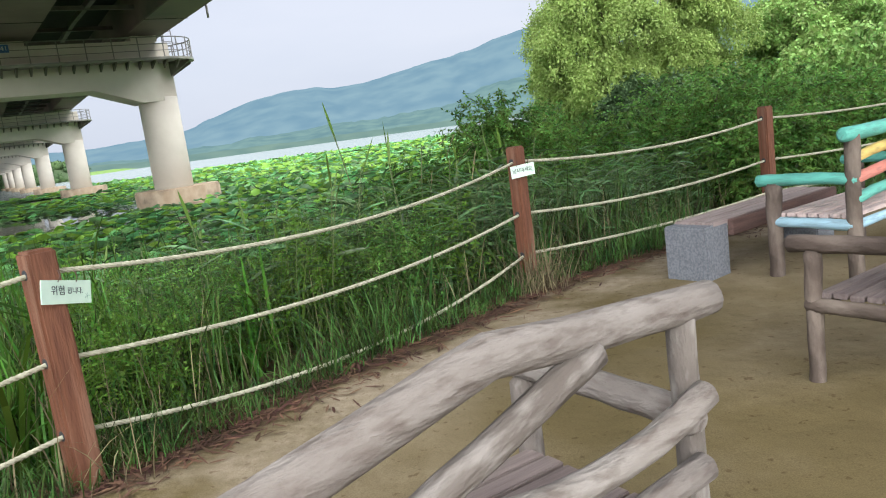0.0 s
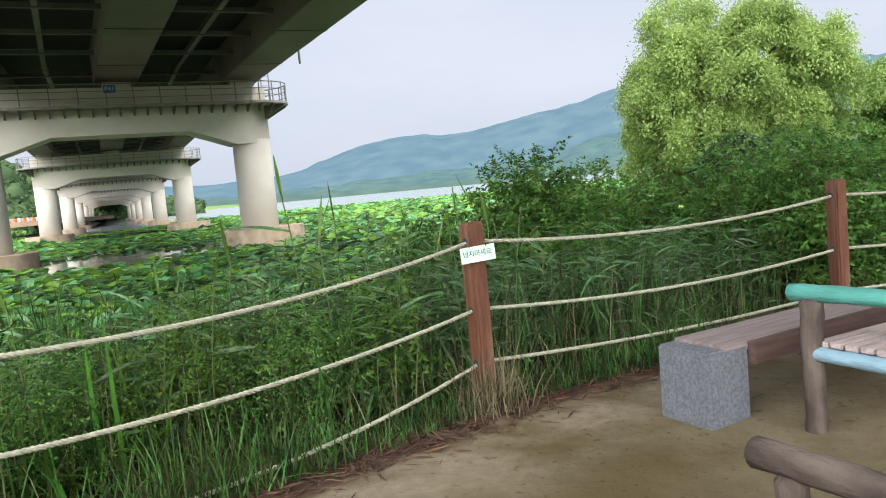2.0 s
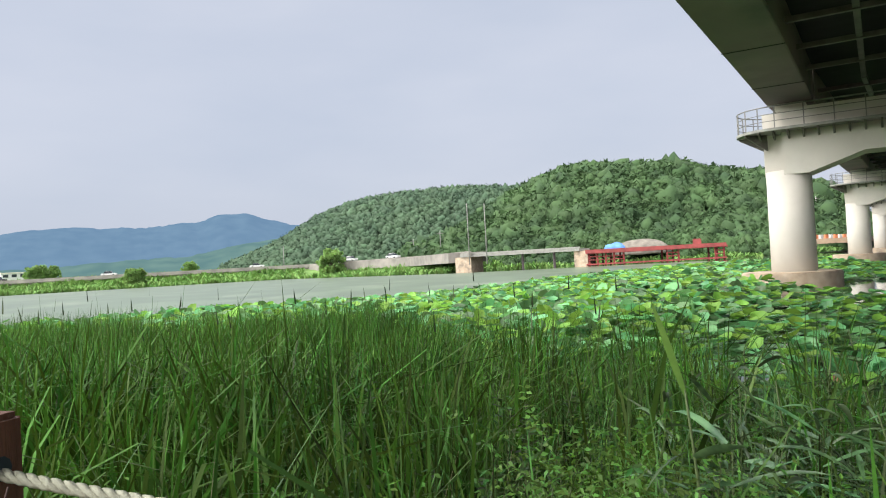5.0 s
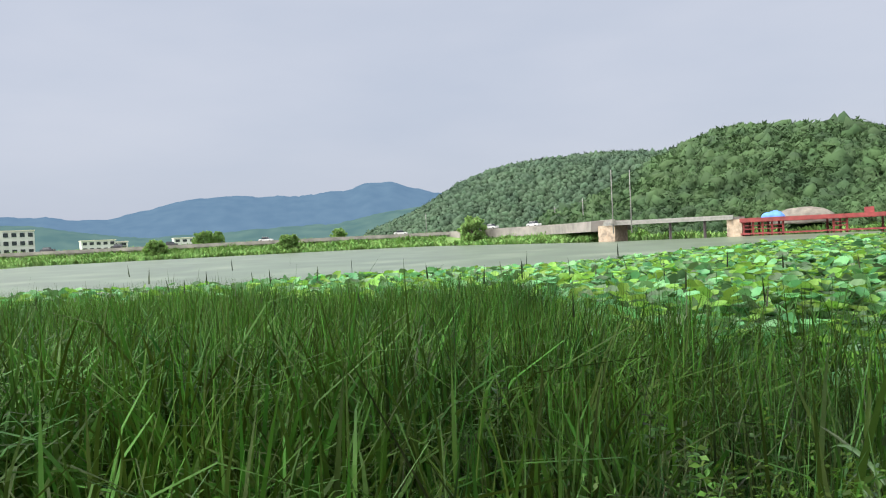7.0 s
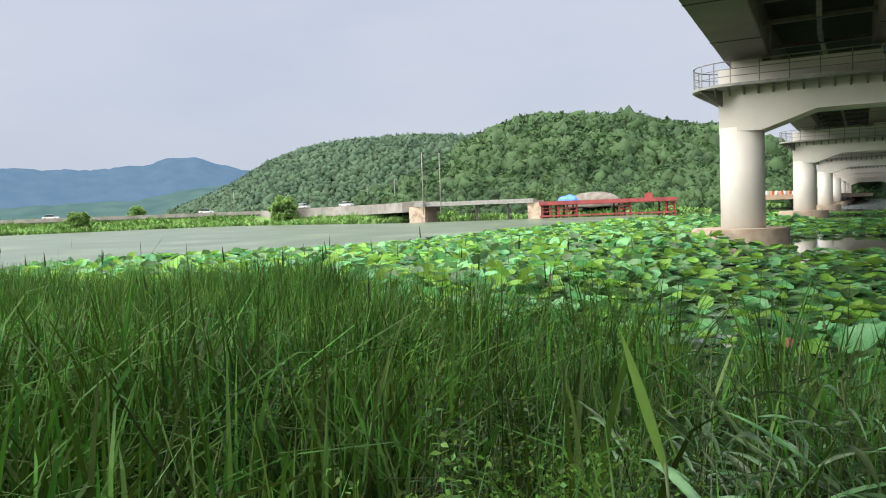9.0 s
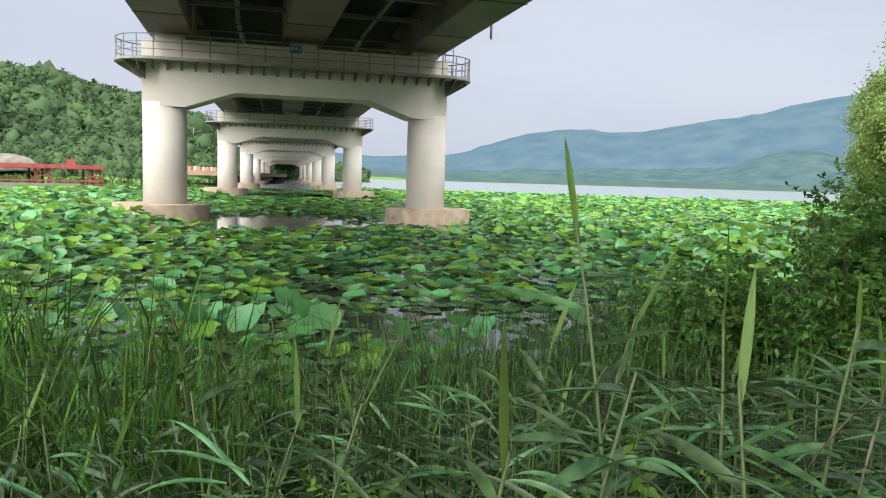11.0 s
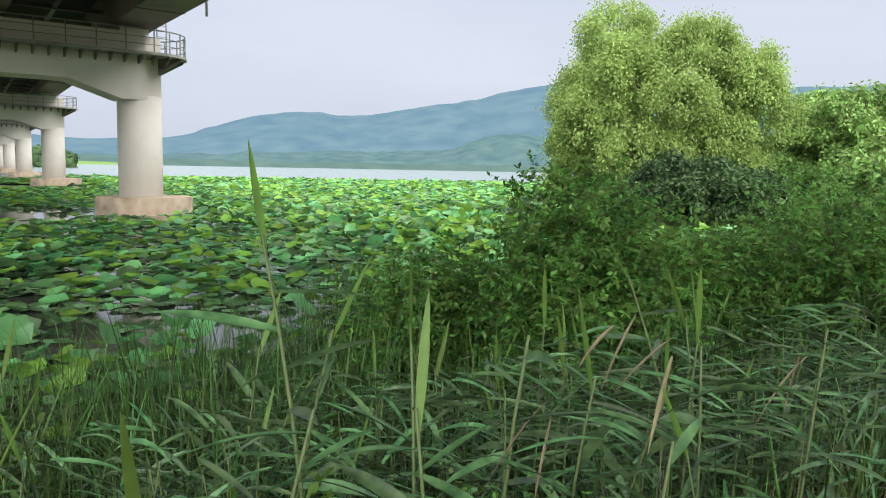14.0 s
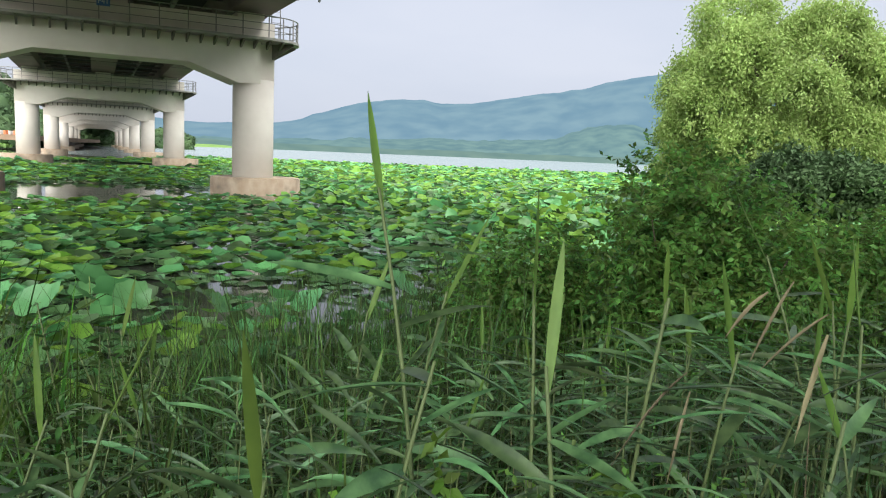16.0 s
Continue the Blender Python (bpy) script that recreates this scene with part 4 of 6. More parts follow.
_, end_shape = ridge("bridge_end_bank", (-40, -37, -35, -32, -29.5, -27.8), (0.6, 0.7, 0.7, 0.7, 0.6, 0.1), 362, 400, M["forest_soil"], "wooded bank where the bridge lands")
crowns("bridge_end_woodland", end_shape, 260, 2.2, M["forest"], "low green trees at the bridge end", 13, 50)


_, inlet_shape = ridge("inlet_bank", (-67, -64, -58, -52, -46, -43), (0.1, 0.5, 0.8, 0.7, 0.6, 0.1), 180, 214, M["forest_soil"], "low wooded bank behind the small bridge")
crowns("inlet_woodland", inlet_shape, 420, 1.7, M["forest"], "dark low trees behind the small bridge", 14, 60)


def bank_growth():
    """Rough grass and low bushes along the far road bank."""
    rng = np.random.default_rng(21)
    pieces = []
    for (x0, y0), (x1, y1) in zip(SHORE[1:8], SHORE[2:9]):
        n = int(math.hypot(x1 - x0, y1 - y0) * 110)
        t, off = rng.uniform(0, 1, n), rng.uniform(-3.0, 17.0, n)
        length = math.hypot(x1 - x0, y1 - y0)
        nx, ny = -(y1 - y0) / length, (x1 - x0) / length
        x, y = x0 + t * (x1 - x0) + nx * off, y0 + t * (y1 - y0) + ny * off
        base = np.stack([x, y, np.maximum(land(x, y), WATER) - 0.1], axis=1)
        az = rng.uniform(0, 2 * np.pi, n)
        way = np.stack([0.9 * np.cos(az), 0.9 * np.sin(az), np.ones(n)], axis=1)
        pieces.append(ribbons(base, way, rng.uniform(0.5, 1.6, n) * (0.75 + 0.5 * np.sin(0.21 * x + 0.13 * y) ** 2), rng.uniform(0.25, 0.7, n), np.full(n, 0.1), 2, "blade", rng=rng))
    v, f = joined(pieces)
    tagged(new("bank_growth", np_mesh("bank_growth", v, f, M["field"])), "rough green grass along the far road bank", "grass", kind="stuff")


bank_growth()


# ---- the lake road ----
ROAD = [(-268, -200), (-256, -86), (-230, 53), (-180, 72), (-150, 71)]


def strip(name, line, width, z, thick, mat, label, category, kind="structure"):
    bm = bmesh.new()
    rows = []
    p = np.array(line, dtype=float)
    tan = np.gradient(p, axis=0)
    tan /= np.linalg.norm(tan, axis=1)[:, None]
    zz = np.broadcast_to(np.asarray(z, dtype=float), (len(p),))
    for (x, y), (dx, dy), h in zip(p, tan, zz):
        rows.append([bm.verts.new((x - dy * s * width / 2, y + dx * s * width / 2, h - d)) for s, d in ((-1, thick), (1, thick), (1, 0), (-1, 0))])
    for r0, r1 in zip(rows[:-1], rows[1:]):
        for i in range(4):
            bm.faces.new((r0[i], r1[i], r1[(i + 1) % 4], r0[(i + 1) % 4]))
    bm.faces.new(rows[0])
    bm.faces.new(rows[-1][::-1])
    bmesh.ops.recalc_face_normals(bm, faces=bm.faces)
    return tagged(part(name, bm, mat), label, category, kind=kind)


strip("road", ROAD, 9, (2.4, 2.4, 2.6, 2.9, 3.2), 2.2, M["road"], "pale lakeside road on a low embankment", "road")
strip("road_barrier", [(x + 5.2, y - 1.5) for x, y in ROAD], 0.3, (2.7, 2.7, 2.9, 3.2, 3.4), 1.0, M["road"], "long pale concrete road barrier", "barrier")
strip("dirt_verge", [(-108, 128), (-128, 172), (-165, 235), (-225, 320)], 14, (1.9, 1.7, 1.6, 1.6), 1.0, M["earth"], "bare brown construction ground by the water", "ground")


def causeway_bridge():
    """Small road bridge being rebuilt, with red falsework."""
    a, b, c = np.array([-150.0, 71.0]), np.array([-129.0, 88.0]), np.array([-116.0, 112.0])
    ob = thing("small_road_bridge", pose(0, 0, 0), "low concrete road bridge with grey deck over the inlet", "bridge")
    def slab_line(p, q, w, z0, z1):
        bm = bmesh.new()
        d = (q - p) / np.linalg.norm(q - p)
        n = np.array([-d[1], d[0]]) * w / 2
        quad = [p + n, q + n, q - n, p - n]
        lo = [bm.verts.new((*k, z0)) for k in quad]
        hi = [bm.verts.new((*k, z1)) for k in quad]
        for i in range(4):
            bm.faces.new((lo[i], lo[(i + 1) % 4], hi[(i + 1) % 4], hi[i]))
        bm.faces.new(lo[::-1])
        bm.faces.new(hi)
        bmesh.ops.recalc_face_normals(bm, faces=bm.faces)
        return bm
    part("deck", slab_line(a, b, 7, 2.1, 2.6), M["platform"], ob)
    part("kerb", slab_line(a + (2.2, -2.6), b + (2.2, -2.6), 0.3, 2.6, 2.95), M["platform"], ob)
    part("abutment", slab_line(a + (-1, -1), a + (2, 1.4), 6, -1.5, 2.1), M["cap_concrete"], ob, "brown concrete abutment")
    part("pier", slab_line(b + (-1.2, -1), b + (0.8, 0.9), 6, -1.5, 2.1), M["cap_concrete"], ob)
    red = thing("red_falsework", pose(0, 0, 0), "red steel falsework carrying a new bridge deck", "falsework")
    part("deck_form", slab_line(b, c, 7.5, 1.35, 1.75), M["red_steel"], red)
    part("guard_board", slab_line(b + (3.2, -2.0), c + (3.2, -2.0), 0.25, 1.45, 2.2), M["red_steel"], red)
    part("bottom_walkway", slab_line(b + (2.0, -1.2), c + (2.0, -1.2), 2.0, -0.9, -0.6), M["red_steel"], red)
    d = c - b
    n = np.array([d[1], -d[0]]) / np.linalg.norm(d)
    for t in (0.02, 0.08, 0.14, 0.2, 0.27, 0.58, 0.66, 0.92, 0.98):
        for off in (3.0, -2.5):
            p = b + d * t + n * off
            part("post", boxed((0.28, 0.28, 2.6), (p[0], p[1], 0.05)), M["red_steel"], red)
    for t0, t1 in ((0.02, 0.14), (0.14, 0.27), (0.58, 0.66), (0.92, 0.98)):
        for z in (0.1, 0.75):
            p, q = b + d * t0 + n * 3.0, b + d * t1 + n * 3.0
            part("brace", tube(bmesh.new(), [(*p, z), (*q, z)], 0.12, 6), M["red_steel"], red)
    for t in (0.04, 0.3):
        p = a + (b - a) * (0.45 + t) + n * 2
        part("prop", boxed((0.4, 0.4, 3.8), (p[0], p[1], 0.2)), M["frame_steel"], ob)
    rng = np.random.default_rng(4)
    tp = b + d * 0.22 + n * 1.0
    bm = bmesh.new()
    bmesh.ops.create_icosphere(bm, subdivisions=3, radius=1.0)
    for v in bm.verts:
        v.co = Vector((v.co.x * 2.2, v.co.y * 1.4, max(v.co.z, -0.2) * 1.35 + 0.16 * math.sin(5 * v.co.x + 3 * v.co.y)))
    tarp = part("tarpaulin", bm, M["tarp"], None, "bunched blue tarpaulin over site gear", True)
    tagged(tarp, category="tarpaulin").matrix_world = pose(tp[0], tp[1], 2.0, 0, 0, 60)
    tank = tagged(part("red_tank", boxed((1.6, 1.6, 1.5), (0, 0, 0.75), bevel=0.1), M["red_steel"]), "small red site tank on the falsework", "tank")
    q = b + d * 0.82
    tank.matrix_world = pose(q[0], q[1], 1.75, 0, 0, 50)
    bm = bmesh.new()
    bmesh.ops.create_icosphere(bm, subdivisions=3, radius=1.0)
    for v in bm.verts:
        v.co = Vector((v.co.x * 7, v.co.y * 4, max(v.co.z, -0.1) * 3.2 + 0.3 * noise.noise(v.co * 3)))
    tagged(part("earth_mound", bm, M["rubble"], None, "heap of grey-brown construction rubble", True), category="earth heap").matrix_world = pose(-142, 112, 1.0, 0, 0, 40)


causeway_bridge()


def pole(x, y, z, h, r, arms, label):
    ob = thing("utility_pole", pose(x, y, z, 0, 0, 40), label, "pole", "poles by the lake road")
    part("shaft", tube(bmesh.new(), [(0, 0, -0.5), (0, 0, h)], [r, r * 0.65], 10), M["rail_steel"], ob)
    if arms:
        part("crossarm", boxed((2.2, 0.12, 0.12), (0, 0, h - 0.8)), M["frame_steel"], ob)


for az, r, h, rad, arms in ((-64.4, 152, 12.0, 0.13, False), (-63.05, 150, 11.6, 0.13, False), (-67.0, 230, 9.0, 0.16, True), (-69.2, 260, 8.0, 0.15, True), (-79.0, 235, 7.0, 0.14, False), (-40.2, 250, 14.0, 0.2, True)):
    x, y = polar(az, r)
    pole(x, y, float(max(land(x, y), 1.0)), h, rad, arms, "slim grey concrete utility pole beside the lake road")


def car_thing(x, y, z, turn, paint, label):
    ob = thing("car", pose(x, y, z, 0, 0, turn), label, "car", "cars on the lake road")
    bm = bmesh.new()
    box(bm, (4.4, 1.75, 0.62), (0, 0, 0.62), bevel=0.14)
    part("body", bm, paint, ob)
    bm = bmesh.new()
    box(bm, (2.5, 1.55, 0.62), (-0.2, 0, 1.2))
    for v in bm.verts:
        if v.co.z > 1.3:
            v.co.x = -0.2 + (v.co.x + 0.2) * 0.68
            v.co.y *= 0.88
    part("cabin", bm, M["dark_glass"], ob)
    part("roof", boxed((1.7, 1.36, 0.08), (-0.2, 0, 1.53), bevel=0.03), paint, ob)
    for sy in (-0.6, 0.6):
        part("headlight", boxed((0.06, 0.34, 0.14), (2.2, sy, 0.72), bevel=0.02), M["white_paint"], ob)
        part("tail_light", boxed((0.06, 0.28, 0.16), (-2.2, sy, 0.76), bevel=0.02), M["red_steel"], ob)
    for sx in (-1.35, 1.35):
        for sy in (-0.85, 0.85):
            bm = bmesh.new()
            bmesh.ops.create_cone(bm, cap_ends=True, segments=16, radius1=0.32, radius2=0.32, depth=0.2, matrix=pose(sx, sy, 0.32, 90, 0, 0))
            wheel = part("wheel", bm, M["tyre"], ob)
            bm = bmesh.new()
            bmesh.ops.create_cone(bm, cap_ends=True, segments=12, radius1=0.19, radius2=0.19, depth=0.22, matrix=pose(sx, sy, 0.32, 90, 0, 0))
            part("rim", bm, M["rail_steel"], wheel, "grey metal wheel rim")
    return ob


for az, extra, turn, paint, label in ((-91.2, 1.0, 80, "white_paint", "white car driving on the lake road"), (-81.0, 1.0, 80, "white_paint", "white car driving on the lake road"),
                                      (-73.9, 1.0, 30, "white_paint", "white car driving on the lake road"), (-70.6, 1.0, 25, "white_paint", "white car driving on the lake road"),
                                      (-98.0, 1.0, 80, "dark_car", "dark car driving on the lake road"), (-101.5, 1.0, 80, "dark_car", "dark car driving on the lake road"), (-106.0, 1.0, 80, "dark_car", "dark car driving on the lake road")):
    dirx, diry = math.sin(radians(az)), math.cos(radians(az))
    best = None
    for (x0, y0), (x1, y1) in zip(ROAD[:-1], ROAD[1:]):
        den = dirx * (y1 - y0) - diry * (x1 - x0)
        t = (diry * x0 - dirx * y0) / den if abs(den) > 1e-6 else -1
        if 0 <= t <= 1:
            best = (x0 + t * (x1 - x0), y0 + t * (y1 - y0), t)
    if best:
        zs = 2.4 if best[1] < 0 else 2.4 + 0.2 * min(1, best[1] / 53) + (0.3 if best[0] > -230 else 0)
        car_thing(best[0], best[1], zs + 0.02, turn, M[paint], label)


def block_building(az, r, w, d, h, floors, label):
    x, y = polar(az, r)
    ob = thing("building", pose(x, y, float(land(x, y)) - 0.3, 0, 0, -az + 8), label, "building", "buildings across the lake")
    part("wall", boxed((w, d, h), (0, 0, h / 2)), M["white_paint"], ob)
    part("roof", boxed((w + 0.6, d + 0.6, 0.5), (0, 0, h + 0.2)), M["concrete"], ob)
    cols = max(2, int(w / 3.2))
    for i in range(cols):
        for k in range(floors):
            part("window", boxed((w / cols * 0.6, 0.2, h / floors * 0.5), ((i + 0.5) * w / cols - w / 2, -d / 2 - 0.06, (k + 0.55) * h / floors)), M["dark_glass"], ob)


block_building(-110.2, 360, 12, 10, 14, 4, "white office block with dark windows")
block_building(-108.3, 380, 16, 10, 11, 3, "long white building under a wooded hill")
block_building(-103.2, 420, 16, 9, 6, 2, "low white building by the far road")
block_building(-101.9, 430, 9, 8, 5, 2, "small white house by the far road")
block_building(-97.5, 460, 12, 9, 6, 2, "low pale house by the far road")


def barrier_row():
    for i in range(14):
        x, y = -109 - 1.45 * i, 122 + 3.2 * i
        ob = tagged(part("site_barrier", boxed((2.2, 0.5, 0.9), (0, 0, 0.45), bevel=0.08), M["orange"] if i % 2 else M["white_paint"]), "plastic water-filled site barrier on bare earth", "barrier", "row of site barriers")
        ob.matrix_world = pose(x, y, 1.9, 0, 0, 114)


barrier_row()


# ---- lotus ----
LOTUS_EDGE = [(40, -60), (-16, -40), (-36, -14), (-44, 8), (-46, 21), (-66, 50), (-74, 70), (-66, 96), (-66, 118), (-52, 128), (-40, 134), (0, 142), (120, 150), (260, 150), (400, 110)]


def in_lotus(x, y):
    s = beyond(FENCE, x, y)
    ok = (s > 6.5 + 1.2 * np.sin(0.9 * x + 0.3 * y)) & (land(x, y) < WATER - 0.12)
    ok &= beyond(LOTUS_EDGE, x, y) < 0
    p = (x + 24.2) * 0.80 + (y - 39.0) * 0.60
    q = -(x + 24.2) * 0.60 + (y - 39.0) * 0.80
    ok &= ((p / 5.2) ** 2 + ((q - 1.5) / 8.0) ** 2) > 1 + 0.25 * np.sin(1.1 * x) * np.cos(0.9 * y)
    for k in range(1, 6):
        cx, cy = PIER + AXIS * SPAN * k
        p2, q2 = (x - cx) * 0.80 + (y - cy) * 0.60, -(x - cx) * 0.60 + (y - cy) * 0.80
        ok &= ((p2 / 12.0) ** 2 + (q2 / 9.0) ** 2) > 1
    for side in (-7.75, 7.75):
        cx, cy = PIER[0] + 0.80 * side, PIER[1] + 0.60 * side
        ok &= np.hypot(x - cx - 0.5, y - cy + 1.1) > 4.1
    return ok


def leaf_disks(x, y, z, r, tilt, rng, rim=9, cup=0.14):
    n = len(x)
    a = np.linspace(0, 2 * np.pi, rim, endpoint=False)[None, :] + rng.uniform(0, 6, (n, 1))
    rr = r[:, None] * (1 + 0.09 * rng.standard_normal((n, rim)))
    wave = r[:, None] * (cup + 0.10 * rng.standard_normal((n, rim)))
    local = np.stack([rr * np.cos(a), rr * np.sin(a), wave], axis=-1)
    inner = np.stack([0.55 * rr * np.cos(a), 0.55 * rr * np.sin(a), 0.35 * wave], axis=-1)
    mid = np.zeros((n, 1, 3))
    mid[..., 2] = -0.05 * r[:, None]
    pts = np.concatenate([mid, inner, local], axis=1)
    ta, tm = rng.uniform(0, 2 * np.pi, n), tilt
    ax, ay = np.cos(ta), np.sin(ta)
    ct, st = np.cos(tm)[:, None], np.sin(tm)[:, None]
    along = pts[..., 0] * ax[:, None] + pts[..., 1] * ay[:, None]
    na = along * ct + pts[..., 2] * st
    nz = -along * st + pts[..., 2] * ct
    px = pts[..., 0] + (na - along) * ax[:, None] + x[:, None]
    py = pts[..., 1] + (na - along) * ay[:, None] + y[:, None]
    v = np.stack([px, py, nz + z[:, None]], axis=-1)
    f = [(0, 1 + i, 1 + (i + 1) % rim) for i in range(rim)]
    for i in range(rim):
        k = (i + 1) % rim
        f += [(1 + i, 1 + rim + i, 1 + rim + k), (1 + i, 1 + rim + k, 1 + k)]
    f = np.array(f)
    m = 1 + 2 * rim
    return v.reshape(-1, 3), (f[None] + (np.arange(n) * m)[:, None, None]).reshape(-1, 3)


def lotus_bed():
    rng = np.random.default_rng(31)
    raised, light, pads, stems = [], [], [], []
    # rings of the bay, from the near bank outwards: the density falls and the clumps grow with distance
    for r0, r1, n, size in ((6, 16, 6000, 0.21), (16, 28, 14000, 0.235), (28, 45, 21000, 0.265), (45, 75, 30000, 0.33), (75, 110, 26000, 0.46), (110, 160, 22000, 0.62)):
        az = np.radians(rng.uniform(-118, 62, n))
        r = np.sqrt(rng.uniform(r0 ** 2, r1 ** 2, n))
        x, y = r * np.sin(az), 4 + r * np.cos(az)
        keep = in_lotus(x, y)
        x, y, r = x[keep], y[keep], r[keep]
        u = (x - PIER[0]) * 0.824 + (y - PIER[1]) * 0.566
        # under the deck the leaves lie on the water; in the open they stand high
        shade = smoothstep(-8.5, -5, u) * (1 - smoothstep(6, 12, u))
        hole = np.exp(-(((x + 4.8) / 2.6) ** 2 + ((y - 16.9) / 1.3) ** 2))
        drop = rng.uniform(0, 1, len(x)) < np.clip(0.35 * shade * (r < 60) + hole, 0, 0.97)
        x, y, r, shade = x[~drop], y[~drop], r[~drop], shade[~drop]
        up = rng.uniform(0, 1, len(x)) > 0.15 + 0.36 * shade
        s = size * rng.uniform(0.65, 1.2, len(x))
        clump = 0.5 + 0.5 * np.sin(0.55 * x + 1.3 * np.sin(0.4 * y)) * np.cos(0.5 * y)
        h = WATER + np.where(up, (0.14 + (0.30 * clump + 0.48 * rng.uniform(0, 1, len(x))) * np.where(r < 40, 1.0, 0.6)) * (1 - 0.62 * shade), 0.012 + 0.02 * rng.uniform(0, 1, len(x)))
        tilt = np.where(up, np.abs(rng.normal(0, 0.58 if r1 < 60 else 0.32, len(x))) * (1 - 0.55 * shade), 0.03)
        bright = up & (rng.uniform(0, 1, len(x)) < 0.28)
        for mask, bag, cup in ((up & ~bright, raised, 0.24), (bright, light, 0.3), (~up, pads, 0.02)):
            if mask.any():
                bag.append(leaf_disks(x[mask], y[mask], h[mask], s[mask], tilt[mask], rng, 9 if r1 < 30 else 7 if r1 < 80 else 6, cup))
        if r1 < 50:
            m = up & (r < 34)
            k = int(m.sum())
            base = np.stack([x[m], y[m], np.full(k, WATER - 0.05)], axis=1)
            way = np.stack([0.06 * rng.standard_normal(k), 0.06 * rng.standard_normal(k), np.ones(k)], axis=1)
            stems.append(ribbons(base, way, h[m] - WATER + 0.04, np.full(k, 0.016), np.zeros(k), 1, "blade", rng=rng))
    for name, bag, mat, label in (("lotus_leaves", raised, "lotus", "broad green lotus leaves standing over the bay"), ("young_lotus_leaves", light, "lotus_light", "bright yellow-green young lotus leaves"),
                                  ("lotus_pads", pads, "pad", "flat dark lotus pads floating on the water")):
        v, f = joined(bag)
        tagged(new(name, np_mesh(name, v, f, M[mat], True)), label, "lotus", kind="stuff")
    v, f = joined(stems)
    tagged(new("lotus_stems", np_mesh("lotus_stems", v, f, M["lotus_stem"])), "thin green lotus stems rising from water", "lotus", kind="stuff")


lotus_bed()


def lotus_plant():
    rng = np.random.default_rng(33)
    protos = []
    for k in range(5):
        ob = thing("lotus_plant", pose(0, 0, WATER), "round lotus leaf on a tall green stem", "lotus", "single lotus plants by the bank")
        h = 0.42 + 0.06 * k
        v, f = leaf_disks(np.zeros(1), np.zeros(1), np.array([h]), np.array([0.22]), np.array([0.25 + 0.2 * k]), rng, 16, 0.2)
        mat = M["brown_pad"] if k == 4 else M["lotus_light"] if k == 1 else M["lotus"]
        part("leaf", np_mesh("leaf", v, f, mat, True), None, ob)
        part("stem", tube(bmesh.new(), bent((0.05, 0.02, -0.3), (0, 0, h - 0.01), (0.03, 0, 0), 6), 0.008, 6), M["lotus_stem"], ob)
        protos.append(ob)
    tagged(protos[4], "withered red-brown lotus leaf on a stem")
    spots = 0
    for i in range(900):
        x, y = rng.uniform(-22, 2), rng.uniform(6, 22)
        s = beyond(FENCE, np.array(x), np.array(y))
        if not (6.8 < s < 12) or land(x, y) > WATER - 0.1 or math.hypot((x + 4.8) / 2.6, (y - 16.9) / 1.3) < 1 or math.hypot(x + 0.2, y - 4.8) < 10.0:
            continue
        k = 4 if spots % 30 == 9 else spots % 4
        m = pose(x, y, WATER, 0, 0, rng.uniform(0, 360)) @ Matrix.Scale(rng.uniform(0.75, 1.2), 4)
        if spots < 5:
            protos[spots].matrix_world = m
        else:
            copy_thing(protos[k], m)
        spots += 1
        if spots >= 110:
            break


lotus_plant()
tagged(part("far_lotus_sheet", np_mesh("far_lotus_sheet", [(-62, 112, WATER + 0.12), (-56, 90, WATER + 0.12), (180, 90, WATER + 0.12), (300, 115, WATER + 0.12), (260, 146, WATER + 0.12), (-40, 130, WATER + 0.12)], [(0, 1, 2, 3, 4, 5)], M["lotus_sheet"])),
       "closed green lotus canopy far out on the lake", "lotus", kind="stuff")
tagged(part("duckweed", np_mesh("duckweed", [(-30, -60, WATER + 0.006), (-200, -60, WATER + 0.006), (-215, 40, WATER + 0.006), (-140, 62, WATER + 0.006), (-112, 104, WATER + 0.006), (-60, 60, WATER + 0.006), (-28, 10, WATER + 0.006)], [(6, 5, 4, 3, 2, 1, 0)], M["duckweed"])),
       "pale green duckweed film on open water", "duckweed", kind="stuff")


# ---- bank grasses ----
def along(x, y):
    """Distance along the fence from the warning post."""
    return (x + 1.52) * 0.62 + (y - 3.42) * 0.784


def scatter(n, s0, s1, a0, a1, rng):
    """Points on the lake side of the fence, by distance out and along."""
    s, a = rng.uniform(s0, s1, n), rng.uniform(a0, a1, n)
    x, y = -1.52 + 0.62 * a - 0.784 * s, 3.42 + 0.784 * a + 0.62 * s
    d = beyond(FENCE, x, y)
    k = (d > s0 - 0.05) & (d < s1 + 0.5) & (np.hypot(x + 0.3, y - 4.8) > 0.85)
    return x[k], y[k], d[k]


def blades(x, y, length, width, lean, grav, rng, seg=4, z=None, curl=None, fold=0.0):
    n = len(x)
    base = np.stack([x, y, (land(x, y) if z is None else z) - 0.03], axis=1)
    az = rng.uniform(0, 2 * np.pi, n)
    way = np.stack([lean * np.cos(az), lean * np.sin(az), np.ones(n)], axis=1)
    return ribbons(base, way, length, width, grav, seg, "blade", rng=rng, curl=curl, fold=fold)


